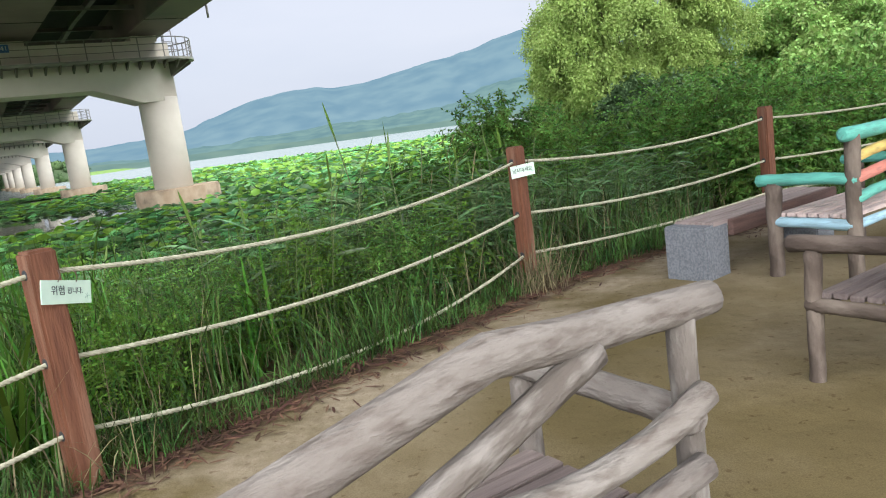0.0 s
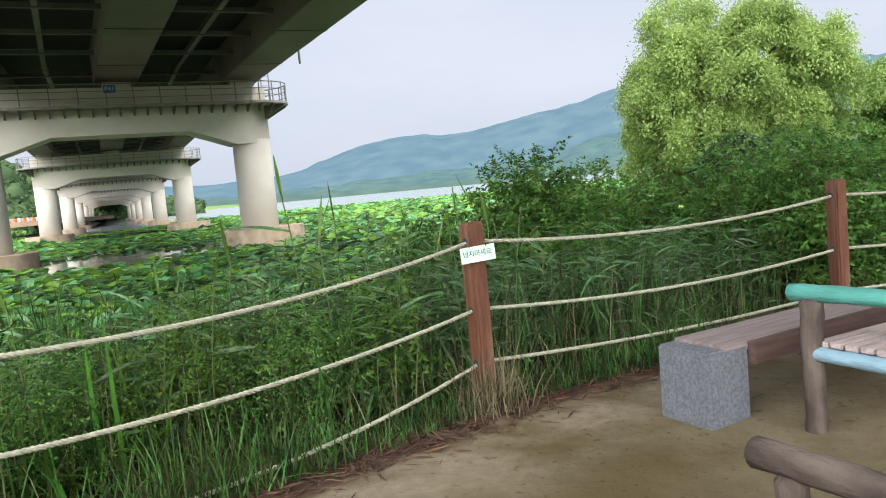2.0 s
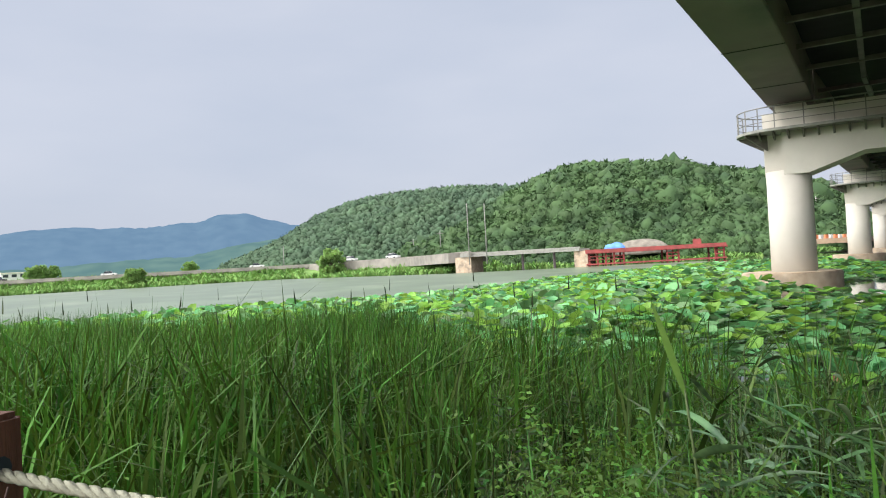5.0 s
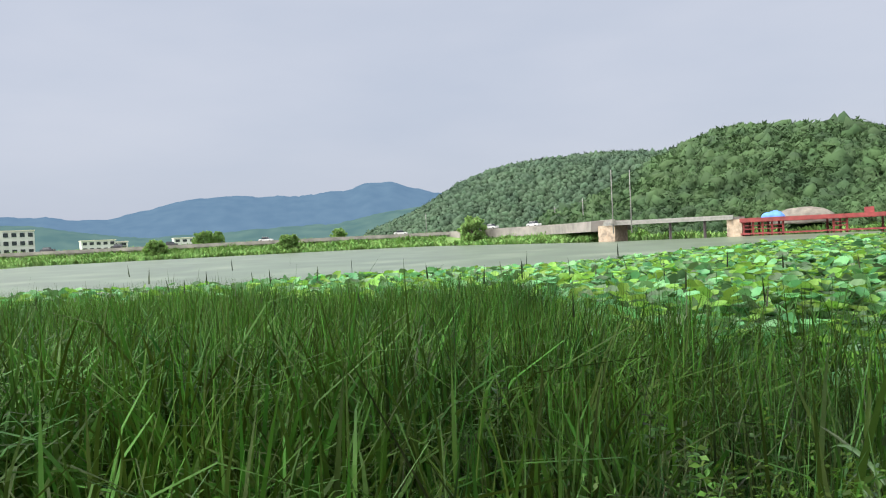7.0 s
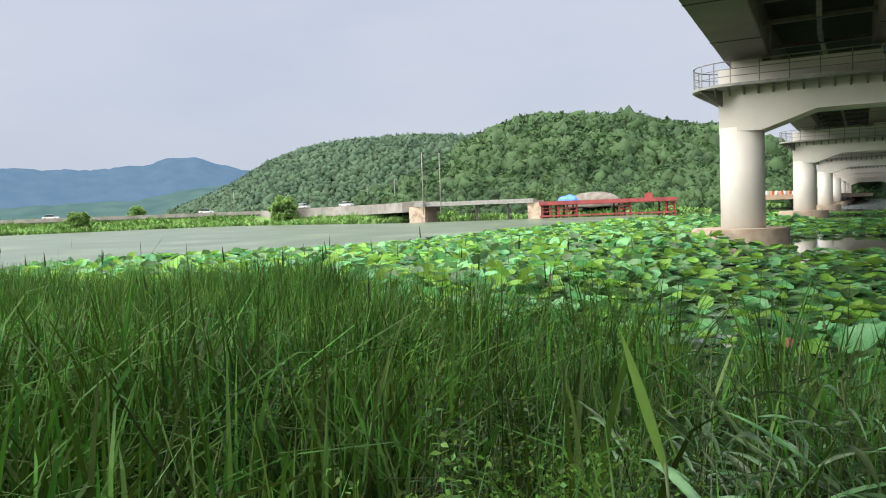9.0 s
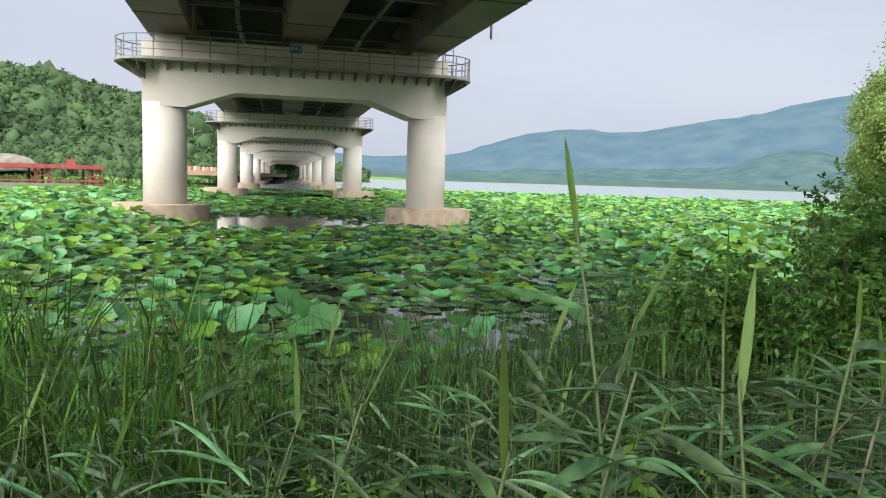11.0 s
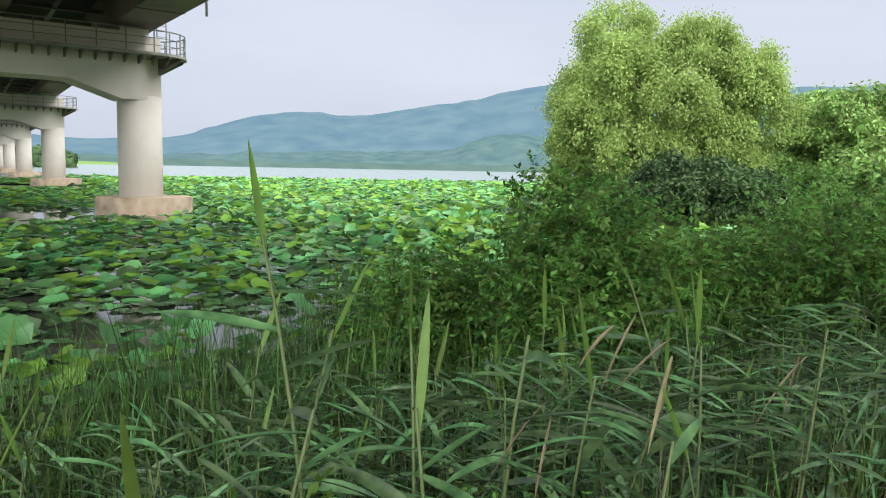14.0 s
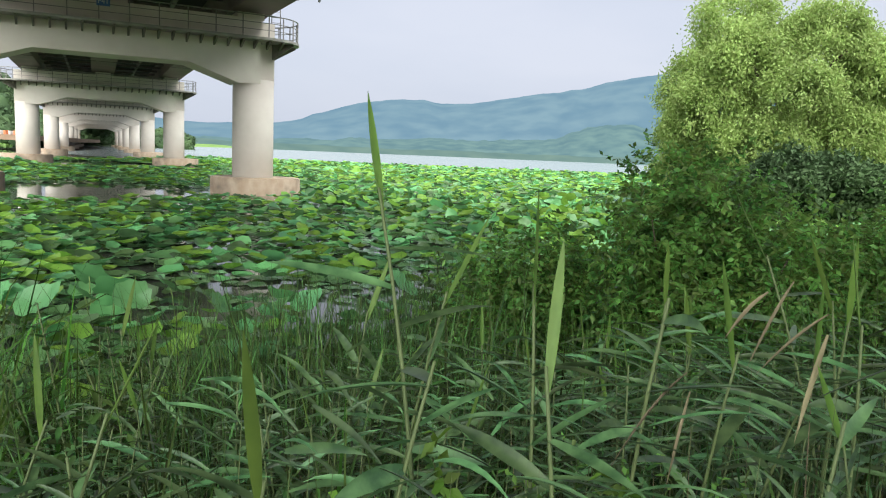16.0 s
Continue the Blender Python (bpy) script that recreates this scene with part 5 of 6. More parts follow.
def bank_vegetation():
    rng = np.random.default_rng(41)
    # tall even swamp grass on the bay's near corner
    x, y, s = scatter(4300, 0.35, 15.0, -17, 3.2, rng)
    a = along(x, y)
    edge = 10.4 + 1.0 * np.sin(a * 0.9) + 4.5 * smoothstep(0, -7, a)
    k = (s < edge) & (rng.uniform(0, 1, len(x)) < 1.12 - smoothstep(-2.0, 1.6, a + 0.6 * np.sin(s)))
    x, y, s, a = x[k], y[k], s[k], a[k]
    per = 10
    tuft = np.repeat(0.16 * rng.standard_normal(len(x)), per)
    x, y, s = (np.repeat(q, per) for q in (x, y, s))
    n = len(x)
    x, y = x + 0.09 * rng.standard_normal(n), y + 0.09 * rng.standard_normal(n)
    top = 0.92 + 0.16 * smoothstep(-2.0, -5.0, np.repeat(a, per)) * smoothstep(3, 9, s) + 0.12 * np.sin(1.3 * x + 0.8 * y) - 0.22 * smoothstep(-1.5, 1.0, np.repeat(a, per)) + tuft + 0.10 * rng.standard_normal(n) + 0.05 * smoothstep(5, 11, s) - 0.08 * (1 - smoothstep(0.3, 2.0, s))
    length = np.clip(top - land(x, y), 0.5, 2.5)
    grav = rng.uniform(0.02, 0.22, n)
    curl = rng.uniform(0, 1, n) ** 2.5 * 0.7
    v1 = blades(x, y, length * (1 + 0.8 * grav + 0.35 * curl), rng.uniform(0.016, 0.038, n), np.abs(rng.normal(0.08, 0.18, n)), grav, rng, 5, curl=curl)
    droop = rng.uniform(0, 1, n) < 0.40
    m = int(droop.sum())
    v2 = blades(x[droop] + 0.02, y[droop], length[droop] * rng.uniform(0.85, 1.2, m), rng.uniform(0.018, 0.038, m), np.abs(rng.normal(0.16, 0.12, m)), rng.uniform(0.1, 0.4, m), rng, 6, curl=rng.uniform(0.3, 0.8, m))
    low = rng.uniform(0, 1, n) < 0.45
    m = int(low.sum())
    v3 = blades(x[low], y[low] + 0.03, length[low] * 0.78, rng.uniform(0.018, 0.042, m), np.abs(rng.normal(0.32, 0.2, m)), rng.uniform(0.1, 0.4, m), rng, 5, curl=rng.uniform(0.2, 0.9, m))
    v, f = joined([v1, v2, v3])
    tagged(new("swamp_grass", np_mesh("swamp_grass", v, f, M["reed_grass"])), "tall dense green swamp grass in shallow water", "grass", kind="stuff")

    # dark seed heads standing over the grass
    x, y, s = scatter(110, 5.0, 12.0, -12, 2.0, rng)
    k = rng.uniform(0, 1, len(x)) < 0.5 + 0.5 * np.sin(1.7 * x + y)
    x, y = x[k], y[k]
    n = len(x)
    z = rng.uniform(0.75, 1.12, n)
    v1 = blades(x, y, z - land(x, y), np.full(n, 0.008), np.abs(rng.normal(0.02, 0.05, n)), np.zeros(n), rng, 2)
    v2 = blades(x, y, np.full(n, 0.22), np.full(n, 0.022), np.abs(rng.normal(0.05, 0.15, n)), np.zeros(n), rng, 3, z=z - 0.1)
    v, f = joined([v1, v2])
    tagged(new("seed_heads", np_mesh("seed_heads", v, f, M["seed_head"])), "dark seed heads standing above the grass", "grass", kind="stuff")

    # mixed bank grass
    pieces = []
    x, y, s = scatter(23000, 0.25, 10.5, -1.0, 14, rng)
    a = along(x, y)
    edge = 8.2 + 0.8 * np.sin(a * 1.1) + 6 * smoothstep(7, 12, a)
    k = s < edge
    x, y, s, a = x[k], y[k], s[k], a[k]
    n = len(x)
    top = 0.55 + 0.16 * np.sin(2.1 * x + 1.2 * y) * np.cos(1.4 * y) + 0.15 * rng.standard_normal(n) - 0.28 * smoothstep(2.5, 7.5, s) + 0.18 * (1 - smoothstep(0.2, 1.6, s))
    length = np.clip(top - land(x, y), 0.25, 1.7) * 1.25
    pieces.append(blades(x, y, length, rng.uniform(0.007, 0.018, n), np.abs(rng.normal(0.14, 0.38, n)), rng.uniform(0.05, 0.8, n), rng, 6))
    # arching tufts along the ropes
    for i in range(6):
        (x0, y0), (x1, y1) = FENCE[i], FENCE[i + 1]
        m = int(min(math.hypot(x1 - x0, y1 - y0), 8) * 620)
        t, o = rng.uniform(0, 1, m), np.abs(rng.normal(0, 0.30, m)) - 0.16
        if math.hypot(x1 - x0, y1 - y0) > 8:
            t = t * 8 / math.hypot(x1 - x0, y1 - y0) if i > 2 else 1 - t * 8 / math.hypot(x1 - x0, y1 - y0)
        ln = math.hypot(x1 - x0, y1 - y0)
        x, y = x0 + t * (x1 - x0) - (y1 - y0) / ln * o, y0 + t * (y1 - y0) + (x1 - x0) / ln * o
        tuft = 0.5 + 0.5 * np.sin(t * ln * 3.1 + i)
        pieces.append(blades(x, y, rng.uniform(0.15, 0.48, m) * (0.6 + 0.7 * tuft), rng.uniform(0.005, 0.010, m), np.abs(rng.normal(0.3, 0.45, m)), rng.uniform(0.15, 0.7, m), rng, 5))
    v, f = joined(pieces)
    tagged(new("bank_grass", np_mesh("bank_grass", v, f, M["bank_grass"])), "rank green grass on the lake bank", "grass", kind="stuff")

    # straw among the green, a tied bunch at one post, and flakes of litter on the sand's edge
    pieces = []
    x, y, s = scatter(2300, 0.0, 4.0, -1.0, 11, rng)
    n = len(x)
    pieces.append(blades(x, y, rng.uniform(0.4, 1.0, n), rng.uniform(0.004, 0.008, n), np.abs(rng.normal(0.1, 0.3, n)), rng.uniform(0, 0.5, n), rng, 4))
    for (px, py), m, sp in (((0.82, 6.16), 340, 0.10), ((3.44, 8.0), 60, 0.15), ((-1.5, 3.4), 40, 0.12)):
        pieces.append(blades(px + sp * rng.standard_normal(m), py + sp * rng.standard_normal(m), rng.uniform(0.25, 0.75, m), rng.uniform(0.004, 0.008, m), np.abs(rng.normal(0.2, 0.3, m)), rng.uniform(0.2, 0.9, m), rng, 5))
    v, f = joined(pieces)
    tagged(new("dry_grass", np_mesh("dry_grass", v, f, M["dry_grass"])), "dry straw among the bank grass", "grass", kind="stuff")
    pieces = []
    for i in range(1, 5):
        (x0, y0), (x1, y1) = FENCE[i], FENCE[i + 1]
        ln = math.hypot(x1 - x0, y1 - y0)
        m = int(ln * 480)
        t, o = rng.uniform(0, 1, m), rng.normal(-0.16, 0.12, m)
        x, y = x0 + t * (x1 - x0) - (y1 - y0) / ln * o, y0 + t * (y1 - y0) + (x1 - x0) / ln * o
        az = rng.uniform(0, 6.28, m)
        base = np.stack([x, y, land(x, y) + 0.012], axis=1)
        way = np.stack([np.cos(az), np.sin(az), 0.1 * rng.standard_normal(m)], axis=1)
        side = np.stack([-np.sin(az), np.cos(az), 0.2 * rng.standard_normal(m)], axis=1)
        pieces.append(ribbons(base, way, rng.uniform(0.03, 0.16, m), rng.uniform(0.006, 0.02, m), np.zeros(m), 2, "leaf", side=side))
    v, f = joined(pieces)
    tagged(new("leaf_litter", np_mesh("leaf_litter", v, f, M["litter"])), "red-brown dead leaves along the sand's edge", "litter", kind="stuff")


bank_vegetation()


# ---- reeds ----
def reed_leaf_arrays(h, rng, count, spear=True):
    """Alternate lance leaves up a stem of height h."""
    z = np.linspace(0.14, 0.96, count) * h
    az = np.arange(count) * 2.6 + rng.uniform(-0.5, 0.5, count)
    top = (np.arange(count) == count - 1) & spear
    up = np.where(top, 3.6, rng.uniform(-0.05, 0.85, count))
    way = np.stack([np.cos(az), np.sin(az), up], axis=1)
    way /= np.linalg.norm(way, axis=1)[:, None]
    base = np.stack([np.zeros(count), np.zeros(count), z], axis=1)
    length = np.where(top, rng.uniform(0.34, 0.46, count), rng.uniform(0.22, 0.42, count) * (1 - 0.3 * np.abs(z / h - 0.6)))
    grav = np.where(top, 0.03, rng.uniform(0.03, 0.34, count))
    width = np.where(top, 0.032, rng.uniform(0.028, 0.052, count))
    return base, way, length, width, grav


def reed_thing(seed, h=1.6):
    rng = np.random.default_rng(seed)
    ob = thing("reed", pose(0, 0, 0), "tall reed with long arching blue-green leaves", "reed", "reeds on the bank")
    part("stem", tube(bmesh.new(), bent((0, 0, -0.3), (0, 0, h), (0.05, 0.03, 0), 8), np.linspace(0.010, 0.005, 8), 7), M["reed_stem"], ob)
    count = 12 + seed % 3
    base, way, length, width, grav = reed_leaf_arrays(h, rng, count, seed % 5 < 2)
    bow = 4 * (base[:, 2] + 0.3) / (h + 0.3) * (1 - (base[:, 2] + 0.3) / (h + 0.3))
    base[:, 0] += 0.05 * bow
    base[:, 1] += 0.03 * bow
    for i in range(count):
        v, f = ribbons(base[i:i + 1], way[i:i + 1], length[i:i + 1], width[i:i + 1], grav[i:i + 1], 10, "leaf", rng=rng, fold=0.35, roll=0.55, curl=rng.uniform(0.0, 0.1, 1) * (way[i, 2] < 0.9))
        part("leaf", np_mesh("leaf", v, f, M["reed_leaf_young"] if way[i, 2] > 0.9 else M["reed_leaf"], True), None, ob)
    return ob


def reeds():
    rng = np.random.default_rng(51)
    spots = [(-0.64, 6.99, 1.83), (-0.35, 6.83, 1.51), (-0.06, 6.73, 1.53), (0.18, 6.49, 1.34), (-0.69, 6.25, 1.42), (-0.81, 6.04, 1.32), (0.51, 7.13, 1.41), (0.89, 7.2, 1.45), (0.32, 7.38, 1.49), (0.58, 6.89, 1.4), (-0.42, 6.42, 1.34), (-0.18, 6.33, 1.32), (0.71, 6.62, 1.39), (-1.2, 6.45, 1.31), (-1.14, 7.05, 1.19), (-0.63, 6.17, 1.42), (-0.12, 6.02, 1.42), (-1.15, 6.05, 1.22), (-0.98, 6.35, 1.2), (0.16, 7.05, 1.55), (-0.1, 7.4, 1.45), (0.5, 7.35, 1.3), (0.85, 7.9, 1.45), (-1.0, 5.55, 1.22), (-1.25, 5.42, 1.12), (-0.78, 5.75, 1.2)]
    for i in range(94):
        s, a = rng.uniform(0.5, 5.0), rng.uniform(1.2, 9.5)
        x, y = -1.52 + 0.62 * a - 0.784 * s, 3.42 + 0.784 * a + 0.62 * s
        if math.hypot(x + 0.3, y - 4.8) > 1.1:
            spots.append((x, y, rng.uniform(0.65, 1.25)))
    for i in range(46):
        s, a = rng.uniform(0.8, 2.6), rng.uniform(2.0, 5.4)
        x, y = -1.52 + 0.62 * a - 0.784 * s, 3.42 + 0.784 * a + 0.62 * s
        if math.hypot(x + 0.3, y - 4.8) > 1.15:
            spots.append((x, y, rng.uniform(0.9, 1.36)))
    protos = [reed_thing(60 + k) for k in range(8)]
    for i, (x, y, top) in enumerate(spots):
        g = float(land(x, y))
        m = pose(x, y, g, rng.normal(0, 5), rng.normal(-4, 5), rng.uniform(0, 360)) @ Matrix.Scale(max(top - g, 0.5) / 1.92, 4)
        if i < 8:
            protos[i].matrix_world = m
        else:
            copy_thing(protos[(i * 5 + i // 8) % 8], m)
    # the thicket behind, nobody could count
    pieces, stems = [], []
    n = 1350
    x, y, s = scatter(n, 0.35, 4.8, 1.2, 9.5, rng)
    for px, py in zip(x, y):
        if math.hypot(px + 0.3, py - 4.8) < 1.15:
            continue
        g = float(land(px, py))
        h = rng.uniform(0.55, 1.25)
        base, way, length, width, grav = reed_leaf_arrays(h, rng, 8, False)
        base = base + np.array([px, py, g])
        pieces.append(ribbons(base, way, length * 0.9, width * 0.46, grav, 7, "leaf", rng=rng, fold=0.4, roll=0.6, curl=rng.uniform(0, 0.25, len(base))))
        stems.append(ribbons(np.array([[px, py, g]]), np.array([[0.04, 0.02, 1.0]]), np.array([h]), np.array([0.008]), np.zeros(1), 2, "blade", rng=rng))
    v, f = joined(pieces)
    tagged(new("reed_thicket", np_mesh("reed_thicket", v, f, M["reed_leaf"], True)), "thicket of blue-green reeds on the bank", "reed", kind="stuff")
    # withered leaves hanging from broken stems
    dead = []
    for px, py, pz in ((0.20, 6.80, 1.28), (0.05, 6.72, 1.05), (0.42, 7.05, 1.15), (1.1, 7.6, 1.0)):
        m = 2
        az = rng.uniform(-2.6, -0.6, m)
        way = np.stack([-0.5 + 0.35 * np.cos(az), 0.3 * np.sin(az), -0.7 + 0.5 * rng.standard_normal(m)], axis=1)
        way /= np.linalg.norm(way, axis=1)[:, None]
        dead.append(ribbons(np.tile([px, py, pz], (m, 1)) + 0.03 * rng.standard_normal((m, 3)), way, rng.uniform(0.14, 0.26, m), rng.uniform(0.008, 0.018, m), rng.uniform(0.1, 0.5, m), 6, "leaf", rng=rng, fold=0.8))
        dead.append(ribbons(np.array([[px + 0.05, py, float(land(px, py))]]), np.array([[-0.04, 0.0, 1.0]]), np.array([pz - float(land(px, py))]), np.array([0.006]), np.zeros(1), 2, "blade", rng=rng, fold=0.5))
    v, f = joined(dead)
    tagged(new("withered_reed_leaves", np_mesh("withered_reed_leaves", v, f, M["dry_grass"], True)), "withered tan reed leaves hanging from broken stems", "reed", kind="stuff")
    v, f = joined(stems)
    tagged(new("reed_stalks", np_mesh("reed_stalks", v, f, M["reed_stem"])), "slender reed stalks in the thicket", "reed", kind="stuff")


reeds()


def leafy_weed(seed, h=0.9):
    """An upright weed: small lance leaves all round a stem that forks near the top."""
    rng = np.random.default_rng(seed)
    ob = thing("leafy_weed", pose(0, 0, 0), "upright green weed crowded with small lance leaves", "weed", "upright weeds on the bank")
    bm = bmesh.new()
    pieces = []
    for k in range(3):
        az = rng.uniform(0, 6.28)
        z0 = 0.0 if k == 0 else h * rng.uniform(0.3, 0.5)
        tip = np.array([0.10 * math.cos(az), 0.10 * math.sin(az), h * (1.0 if k == 0 else rng.uniform(0.7, 0.95))])
        line = bent((0, 0, z0 - 0.1 * (k == 0)), tip, (0.02, 0.01, 0), 9)
        tube(bm, line, np.linspace(0.006, 0.002, 9), 5)
        n = 46 if k == 0 else 24
        t = rng.uniform(0.12, 1.0, n)
        base = np.stack([np.interp(t, np.linspace(0, 1, 9), line[:, c]) for c in range(3)], axis=1)
        a = np.arange(n) * 2.4 + rng.uniform(-0.3, 0.3, n)
        way = np.stack([np.cos(a), np.sin(a), rng.uniform(0.1, 1.0, n)], axis=1)
        way /= np.linalg.norm(way, axis=1)[:, None]
        pieces.append(ribbons(base, way, rng.uniform(0.06, 0.12, n) * (1.15 - 0.5 * t), rng.uniform(0.014, 0.026, n), rng.uniform(0.1, 0.6, n), 4, "leaf", rng=rng, fold=0.3))
    part("stem", bm, M["reed_stem"], ob)
    v, f = joined(pieces)
    part("foliage", np_mesh("foliage", v, f, M["weed"] if seed % 4 == 0 else M["bank_grass"], True), None, ob)
    return ob


def leafy_weeds():
    rng = np.random.default_rng(58)
    protos = [leafy_weed(200 + k) for k in range(6)]
    placed = 0
    for i in range(600):
        s, a = rng.uniform(0.7, 4.2), rng.uniform(-1.6, 4.6)
        x, y = -1.52 + 0.62 * a - 0.784 * s, 3.42 + 0.784 * a + 0.62 * s
        if math.hypot(x + 0.3, y - 4.6) < 1.2 or rng.uniform() > 1.2 - 0.2 * abs(a - 0.6):
            continue
        g = float(land(x, y))
        top = rng.uniform(0.25, 0.72) - 0.06 * s
        m = pose(x, y, g, rng.normal(0, 6), rng.normal(0, 6), rng.uniform(0, 360)) @ Matrix.Scale(max(top - g, 0.4) / 0.9, 4)
        if placed < 6:
            protos[placed].matrix_world = m
        else:
            copy_thing(protos[placed % 6], m)
        placed += 1
        if placed == 190:
            break


leafy_weeds()


# ---- bushes and trees ----
def compound_leaves(c, way, length, rng, pairs=6, size=0.045):
    """Pinnate leaves: leaflets in pairs along a drooping rib."""
    n = len(c)
    t = np.linspace(0.15, 1, pairs)
    p = c[:, None, :] + way[:, None, :] * (length[:, None] * t)[..., None]
    p[..., 2] -= 0.35 * length[:, None] * t ** 2
    side = np.cross(way, [0, 0, 1.0])
    side /= np.linalg.norm(side, axis=1)[:, None] + 1e-9
    out = []
    for sg in (-1, 1):
        w = (sg * side[:, None, :] + 0.5 * way[:, None, :] + np.array([0, 0, -0.35]) + 0.65 * rng.standard_normal((n, pairs, 3))).reshape(-1, 3)
        w /= np.linalg.norm(w, axis=1)[:, None]
        m = len(w)
        lean = np.cross(w, np.array([0, 0, 1.0]))
        lean = lean / (np.linalg.norm(lean, axis=1)[:, None] + 1e-9) + 1.5 * rng.standard_normal((m, 3))
        out.append(lozenges(p.reshape(-1, 3), w, rng.uniform(0.8, 1.2, m) * size, np.full(m, size * 0.56), rng, lean))
    return joined(out)


def bush(x, y, top, radius, seed, mat="locust", n=620, size=0.07, label="dark green leafy bush with feathered leaves"):
    rng = np.random.default_rng(seed)
    g = float(max(land(x, y), WATER - 0.1))
    ob = thing("bush", pose(x, y, g), label, "bush", "bushes on the bank")
    h = top - g
    bm = bmesh.new()
    ends = []
    for i in range(9):
        az, out = rng.uniform(0, 6.28), rng.uniform(0.3, 0.85) * radius
        tip = (out * math.cos(az), out * math.sin(az), h * rng.uniform(0.6, 0.95))
        tube(bm, bent((0.06 * math.cos(az), 0.06 * math.sin(az), -0.15), tip, (0, 0, 0.1 * h), 7, 0.02, seed + i), np.linspace(0.028, 0.008, 7) * min(1.0, radius * 0.5), 6)
        ends.append(tip)
    part("woody_base", bm, M["bark"] if radius > 0.6 else M["reed_stem"], ob)
    d = rng.standard_normal((n, 3))
    d /= np.linalg.norm(d, axis=1)[:, None]
    lobes = np.array(ends)
    pick = lobes[rng.integers(0, len(lobes), n)]
    c = pick * rng.uniform(0.45, 1.0, (n, 1)) + d * rng.uniform(0.12, 0.46, (n, 1)) * radius
    c[:, 2] = np.clip(c[:, 2], 0.12, h * 1.02)
    way = d + np.array([0, 0, 0.35])
    way /= np.linalg.norm(way, axis=1)[:, None]
    v, f = compound_leaves(c, way, rng.uniform(0.18, 0.36, n), rng, 6, size)
    part("foliage", np_mesh("foliage", v, f, M[mat]), None, ob)
    return ob


bush(0.85, 11.1, 1.62, 1.05, 71, n=2900)
bush(-0.55, 12.1, 0.95, 0.75, 72, n=2000)
bush(2.2, 12.2, 1.05, 1.0, 73, n=3100)
bush(4.0, 12.4, 1.55, 1.5, 74, n=3100)
bush(5.6, 12.6, 1.2, 1.6, 75, n=3100)
bush(7.6, 13.4, 1.2, 1.8, 76, n=3100)
bush(9.8, 14.2, 1.25, 1.9, 77, n=3100)
bush(12.4, 15.6, 1.4, 2.1, 78, n=3100)
bush(1.6, 15.2, 1.35, 1.5, 88, n=2600)
bush(4.4, 17.0, 0.55, 1.6, 89, n=2800)
bush(7.2, 18.0, 1.6, 2.2, 90, n=2800)
bush(4.4, 10.6, 0.8, 1.0, 79, n=1800)
bush(6.3, 11.4, 0.9, 1.1, 80, n=1800)
bush(8.6, 12.0, 0.95, 1.2, 81, n=1800)
bush(-2.25, 5.35, 0.62, 0.42, 83, "weed", 420, 0.024, "bright yellow-green weed with feathered leaves")
bush(-2.95, 6.1, 0.55, 0.30, 84, "weed", 300, 0.024, "bright yellow-green weed with feathered leaves")
bush(0.15, 6.45, 0.72, 0.25, 86, "weed", 60, 0.05, "bright yellow-green weed with feathered leaves")
bush(-0.35, 6.6, 0.8, 0.25, 87, "weed", 60, 0.05, "bright yellow-green weed with feathered leaves")
bush(-1.9, 4.95, 0.35, 0.35, 85, "weed", 160, 0.024, "bright yellow-green weed with feathered leaves")


for i, (a, s, top, radius) in enumerate(((0.5, 0.55, 0.55, 0.34), (1.1, 0.9, 0.80, 0.42), (1.6, 1.25, 0.55, 0.30), (2.2, 1.1, 0.86, 0.45), (2.7, 0.6, 0.66, 0.36), (3.3, 0.8, 0.78, 0.40), (-1.0, 0.8, 0.6, 0.36))):
    bush(-1.52 + 0.62 * a - 0.784 * s, 3.42 + 0.784 * a + 0.62 * s, top, radius, 120 + i, "locust" if i % 3 else "weed", 420, 0.026, "leafy green climbing weed leaning on the fence ropes")


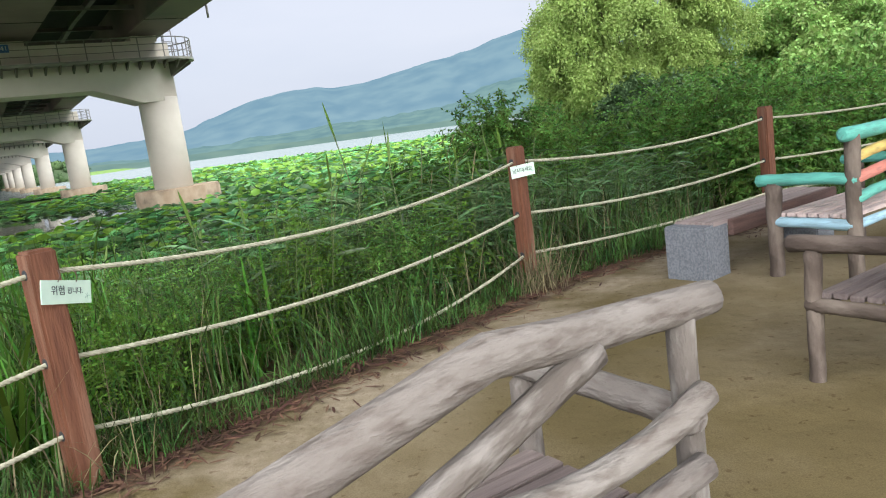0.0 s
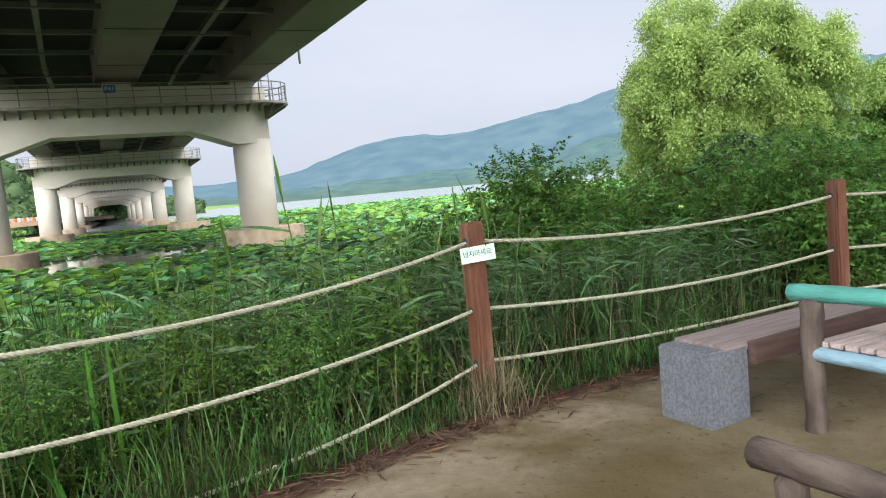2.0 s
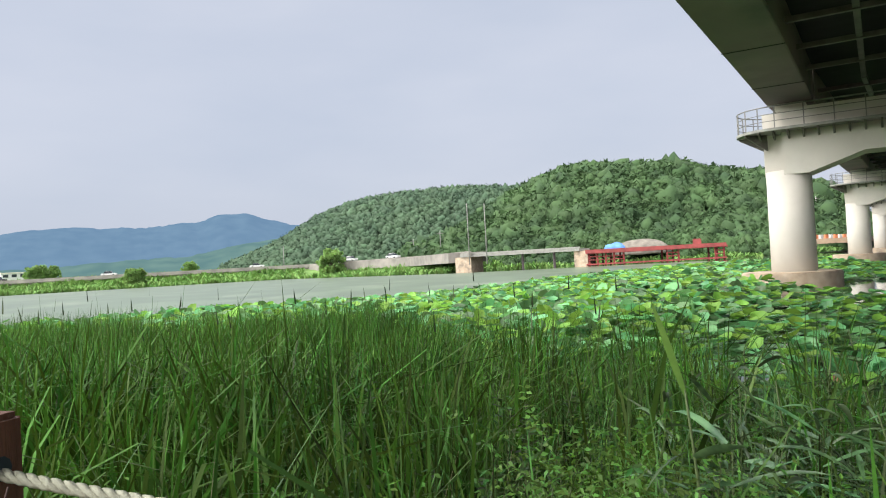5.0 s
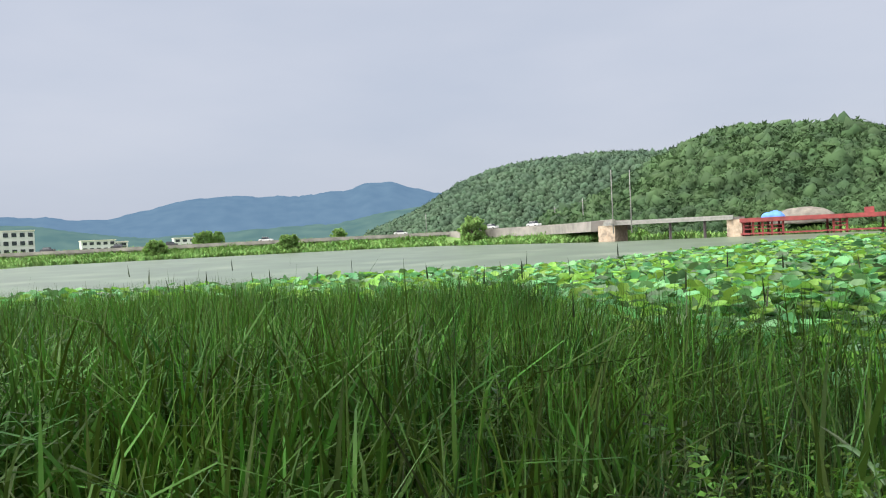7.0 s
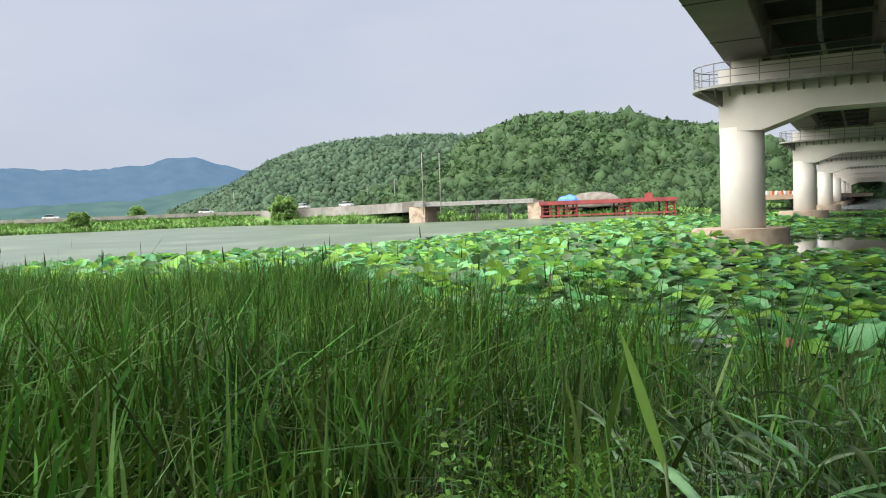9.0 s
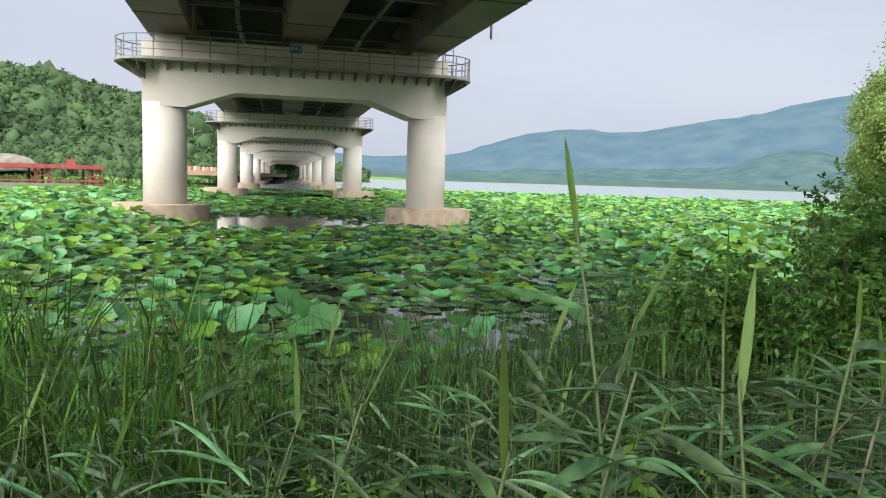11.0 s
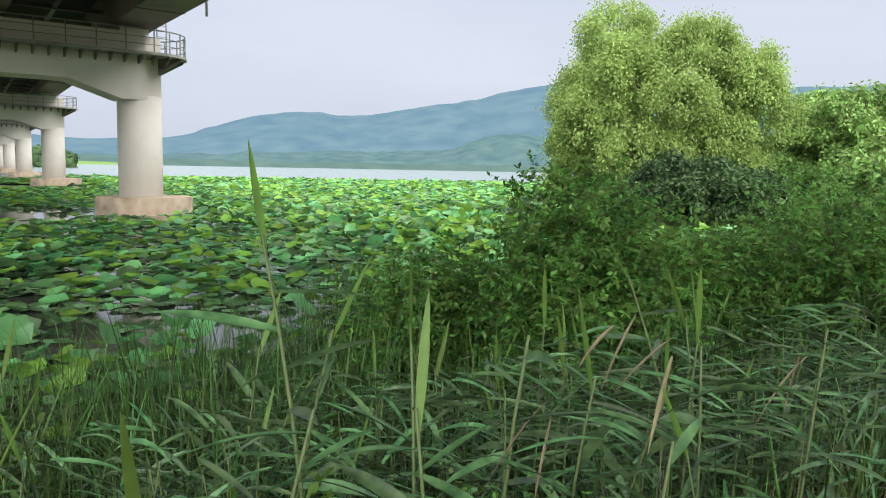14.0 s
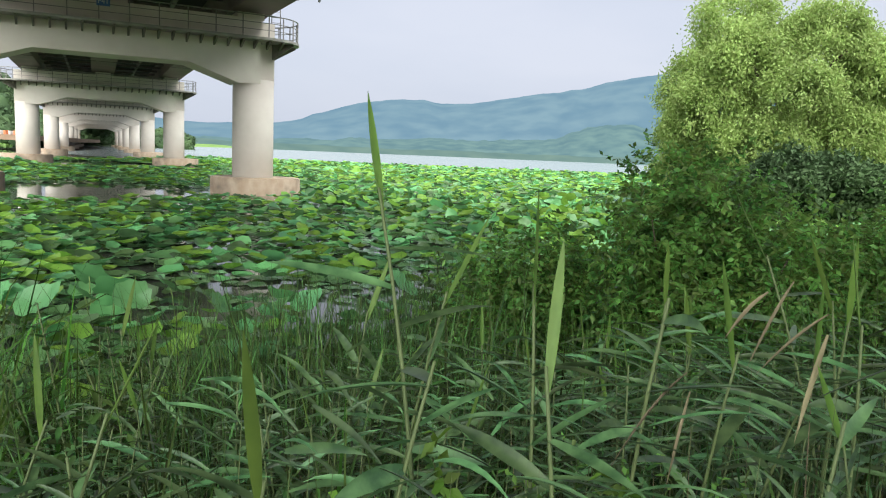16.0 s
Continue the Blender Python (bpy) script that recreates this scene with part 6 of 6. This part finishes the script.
def tree(x, y, top, radius, seed, mat, clusters, per, leaf, label, hang=0.5, low=0.12):
    rng = np.random.default_rng(seed)
    g = float(max(land(x, y), WATER))
    ob = thing("tree", pose(x, y, g), label, "tree", "trees on the spit")
    h = top - g
    bm = bmesh.new()
    tube(bm, bent((0, 0, -0.4), (0.2, 0.1, h * 0.45), (0.15, 0, 0), 8, 0.03, seed), np.linspace(0.045, 0.028, 8) * h * 0.7, 9)
    part("trunk", bm, M["bark"], ob)
    bm = bmesh.new()
    for i in range(12):
        az = i * 2.4 + rng.uniform(-0.3, 0.3)
        out = radius * rng.uniform(0.45, 0.8)
        tip = (out * math.cos(az), out * math.sin(az), h * rng.uniform(0.5, 0.92))
        z0 = h * rng.uniform(0.08, 0.4)
        tube(bm, bent((0.05, 0.05, z0), tip, (0, 0, 0.08 * h), 7, 0.08, seed + i), np.linspace(0.014, 0.004, 7) * h, 6)
    part("branchwork", bm, M["bark"], ob)
    # lobes give the crown its uneven outline
    lobes = []
    for i in range(26):
        az, f = i * 2.399, (i + 0.5) / 26
        zz = low + (0.86 - low) * f
        rr = radius * 0.74 * math.sqrt(max(0.05, 1 - ((zz - 0.42) / 0.56) ** 2)) * rng.uniform(0.75, 1.1)
        lobes.append((rr * math.cos(az), rr * math.sin(az), h * zz, radius * rng.uniform(0.26, 0.40)))
    lobes = np.array(lobes)
    pick = lobes[rng.integers(0, len(lobes), clusters)]
    d = rng.standard_normal((clusters, 3))
    d /= np.linalg.norm(d, axis=1)[:, None]
    d[:, 2] = np.where(d[:, 2] < -0.3, -d[:, 2], d[:, 2])
    c = pick[:, :3] + d * pick[:, 3:4] * rng.uniform(0.75, 1.05, (clusters, 1))
    m = clusters * per
    off = rng.standard_normal((clusters, per, 3)) * np.array([0.30, 0.30, 0.34]) * (radius / 8) * 1.05
    p = (c[:, None, :] + off).reshape(-1, 3)
    p[:, 2] = np.clip(p[:, 2], 0.25, None)
    way = rng.standard_normal((m, 3)) + np.repeat(d, per, axis=0) * 0.6
    way[:, 2] -= hang
    way /= np.linalg.norm(way, axis=1)[:, None]
    v, f = lozenges(p, way, rng.uniform(0.7, 1.35, m) * leaf, np.full(m, leaf * 0.5), rng)
    part("crown", np_mesh("crown", v, f, M[mat]), None, ob)
    return ob


tree(10.9, 46.8, 9.7, 6.5, 91, "willow", 2200, 120, 0.17, "broad light green willow with a rounded crown", 0.9, 0.0)
tree(22.5, 50.0, 6.4, 4.6, 92, "shrub", 700, 65, 0.28, "rounded pale green tree on the spit")
tree(29.0, 52.0, 6.8, 5.6, 93, "shrub", 760, 65, 0.30, "rounded pale green tree on the spit")
tree(38.0, 56.0, 7.2, 6.0, 94, "willow", 560, 55, 0.30, "rounded light green willow on the spit")
tree(17.0, 33.0, 2.9, 3.6, 95, "shrub", 300, 50, 0.26, "spreading green shrub tree on the spit", low=0.05)
tree(23.0, 34.0, 3.2, 4.0, 96, "shrub", 320, 50, 0.28, "spreading green shrub tree on the spit", low=0.05)
tree(30.0, 36.0, 3.4, 4.4, 97, "shrub", 320, 50, 0.28, "spreading green shrub tree on the spit", low=0.05)
# added filler shrub: its dark leaves stand in for shade under the willow
tree(10.5, 38.5, 1.5, 3.6, 98, "forest", 420, 60, 0.24, "added spreading shrub, darkened in place of shade under the willow", low=0.0)
for az, r, top, rad, seed in ((-75.3, 212, 6.5, 4.0, 101), (-96.0, 330, 8.5, 4.0, 102), (-95.2, 332, 8.0, 4.0, 103), (-86.0, 330, 7.0, 3.2, 104), (-89.5, 225, 4.0, 3.0, 105), (-99.0, 240, 4.2, 3.0, 106)):
    tx, ty = polar(az, r)
    tree(tx, ty, top, rad, seed, "shrub", 160, 40, 0.7, "lone green tree by the lake road", low=0.06)
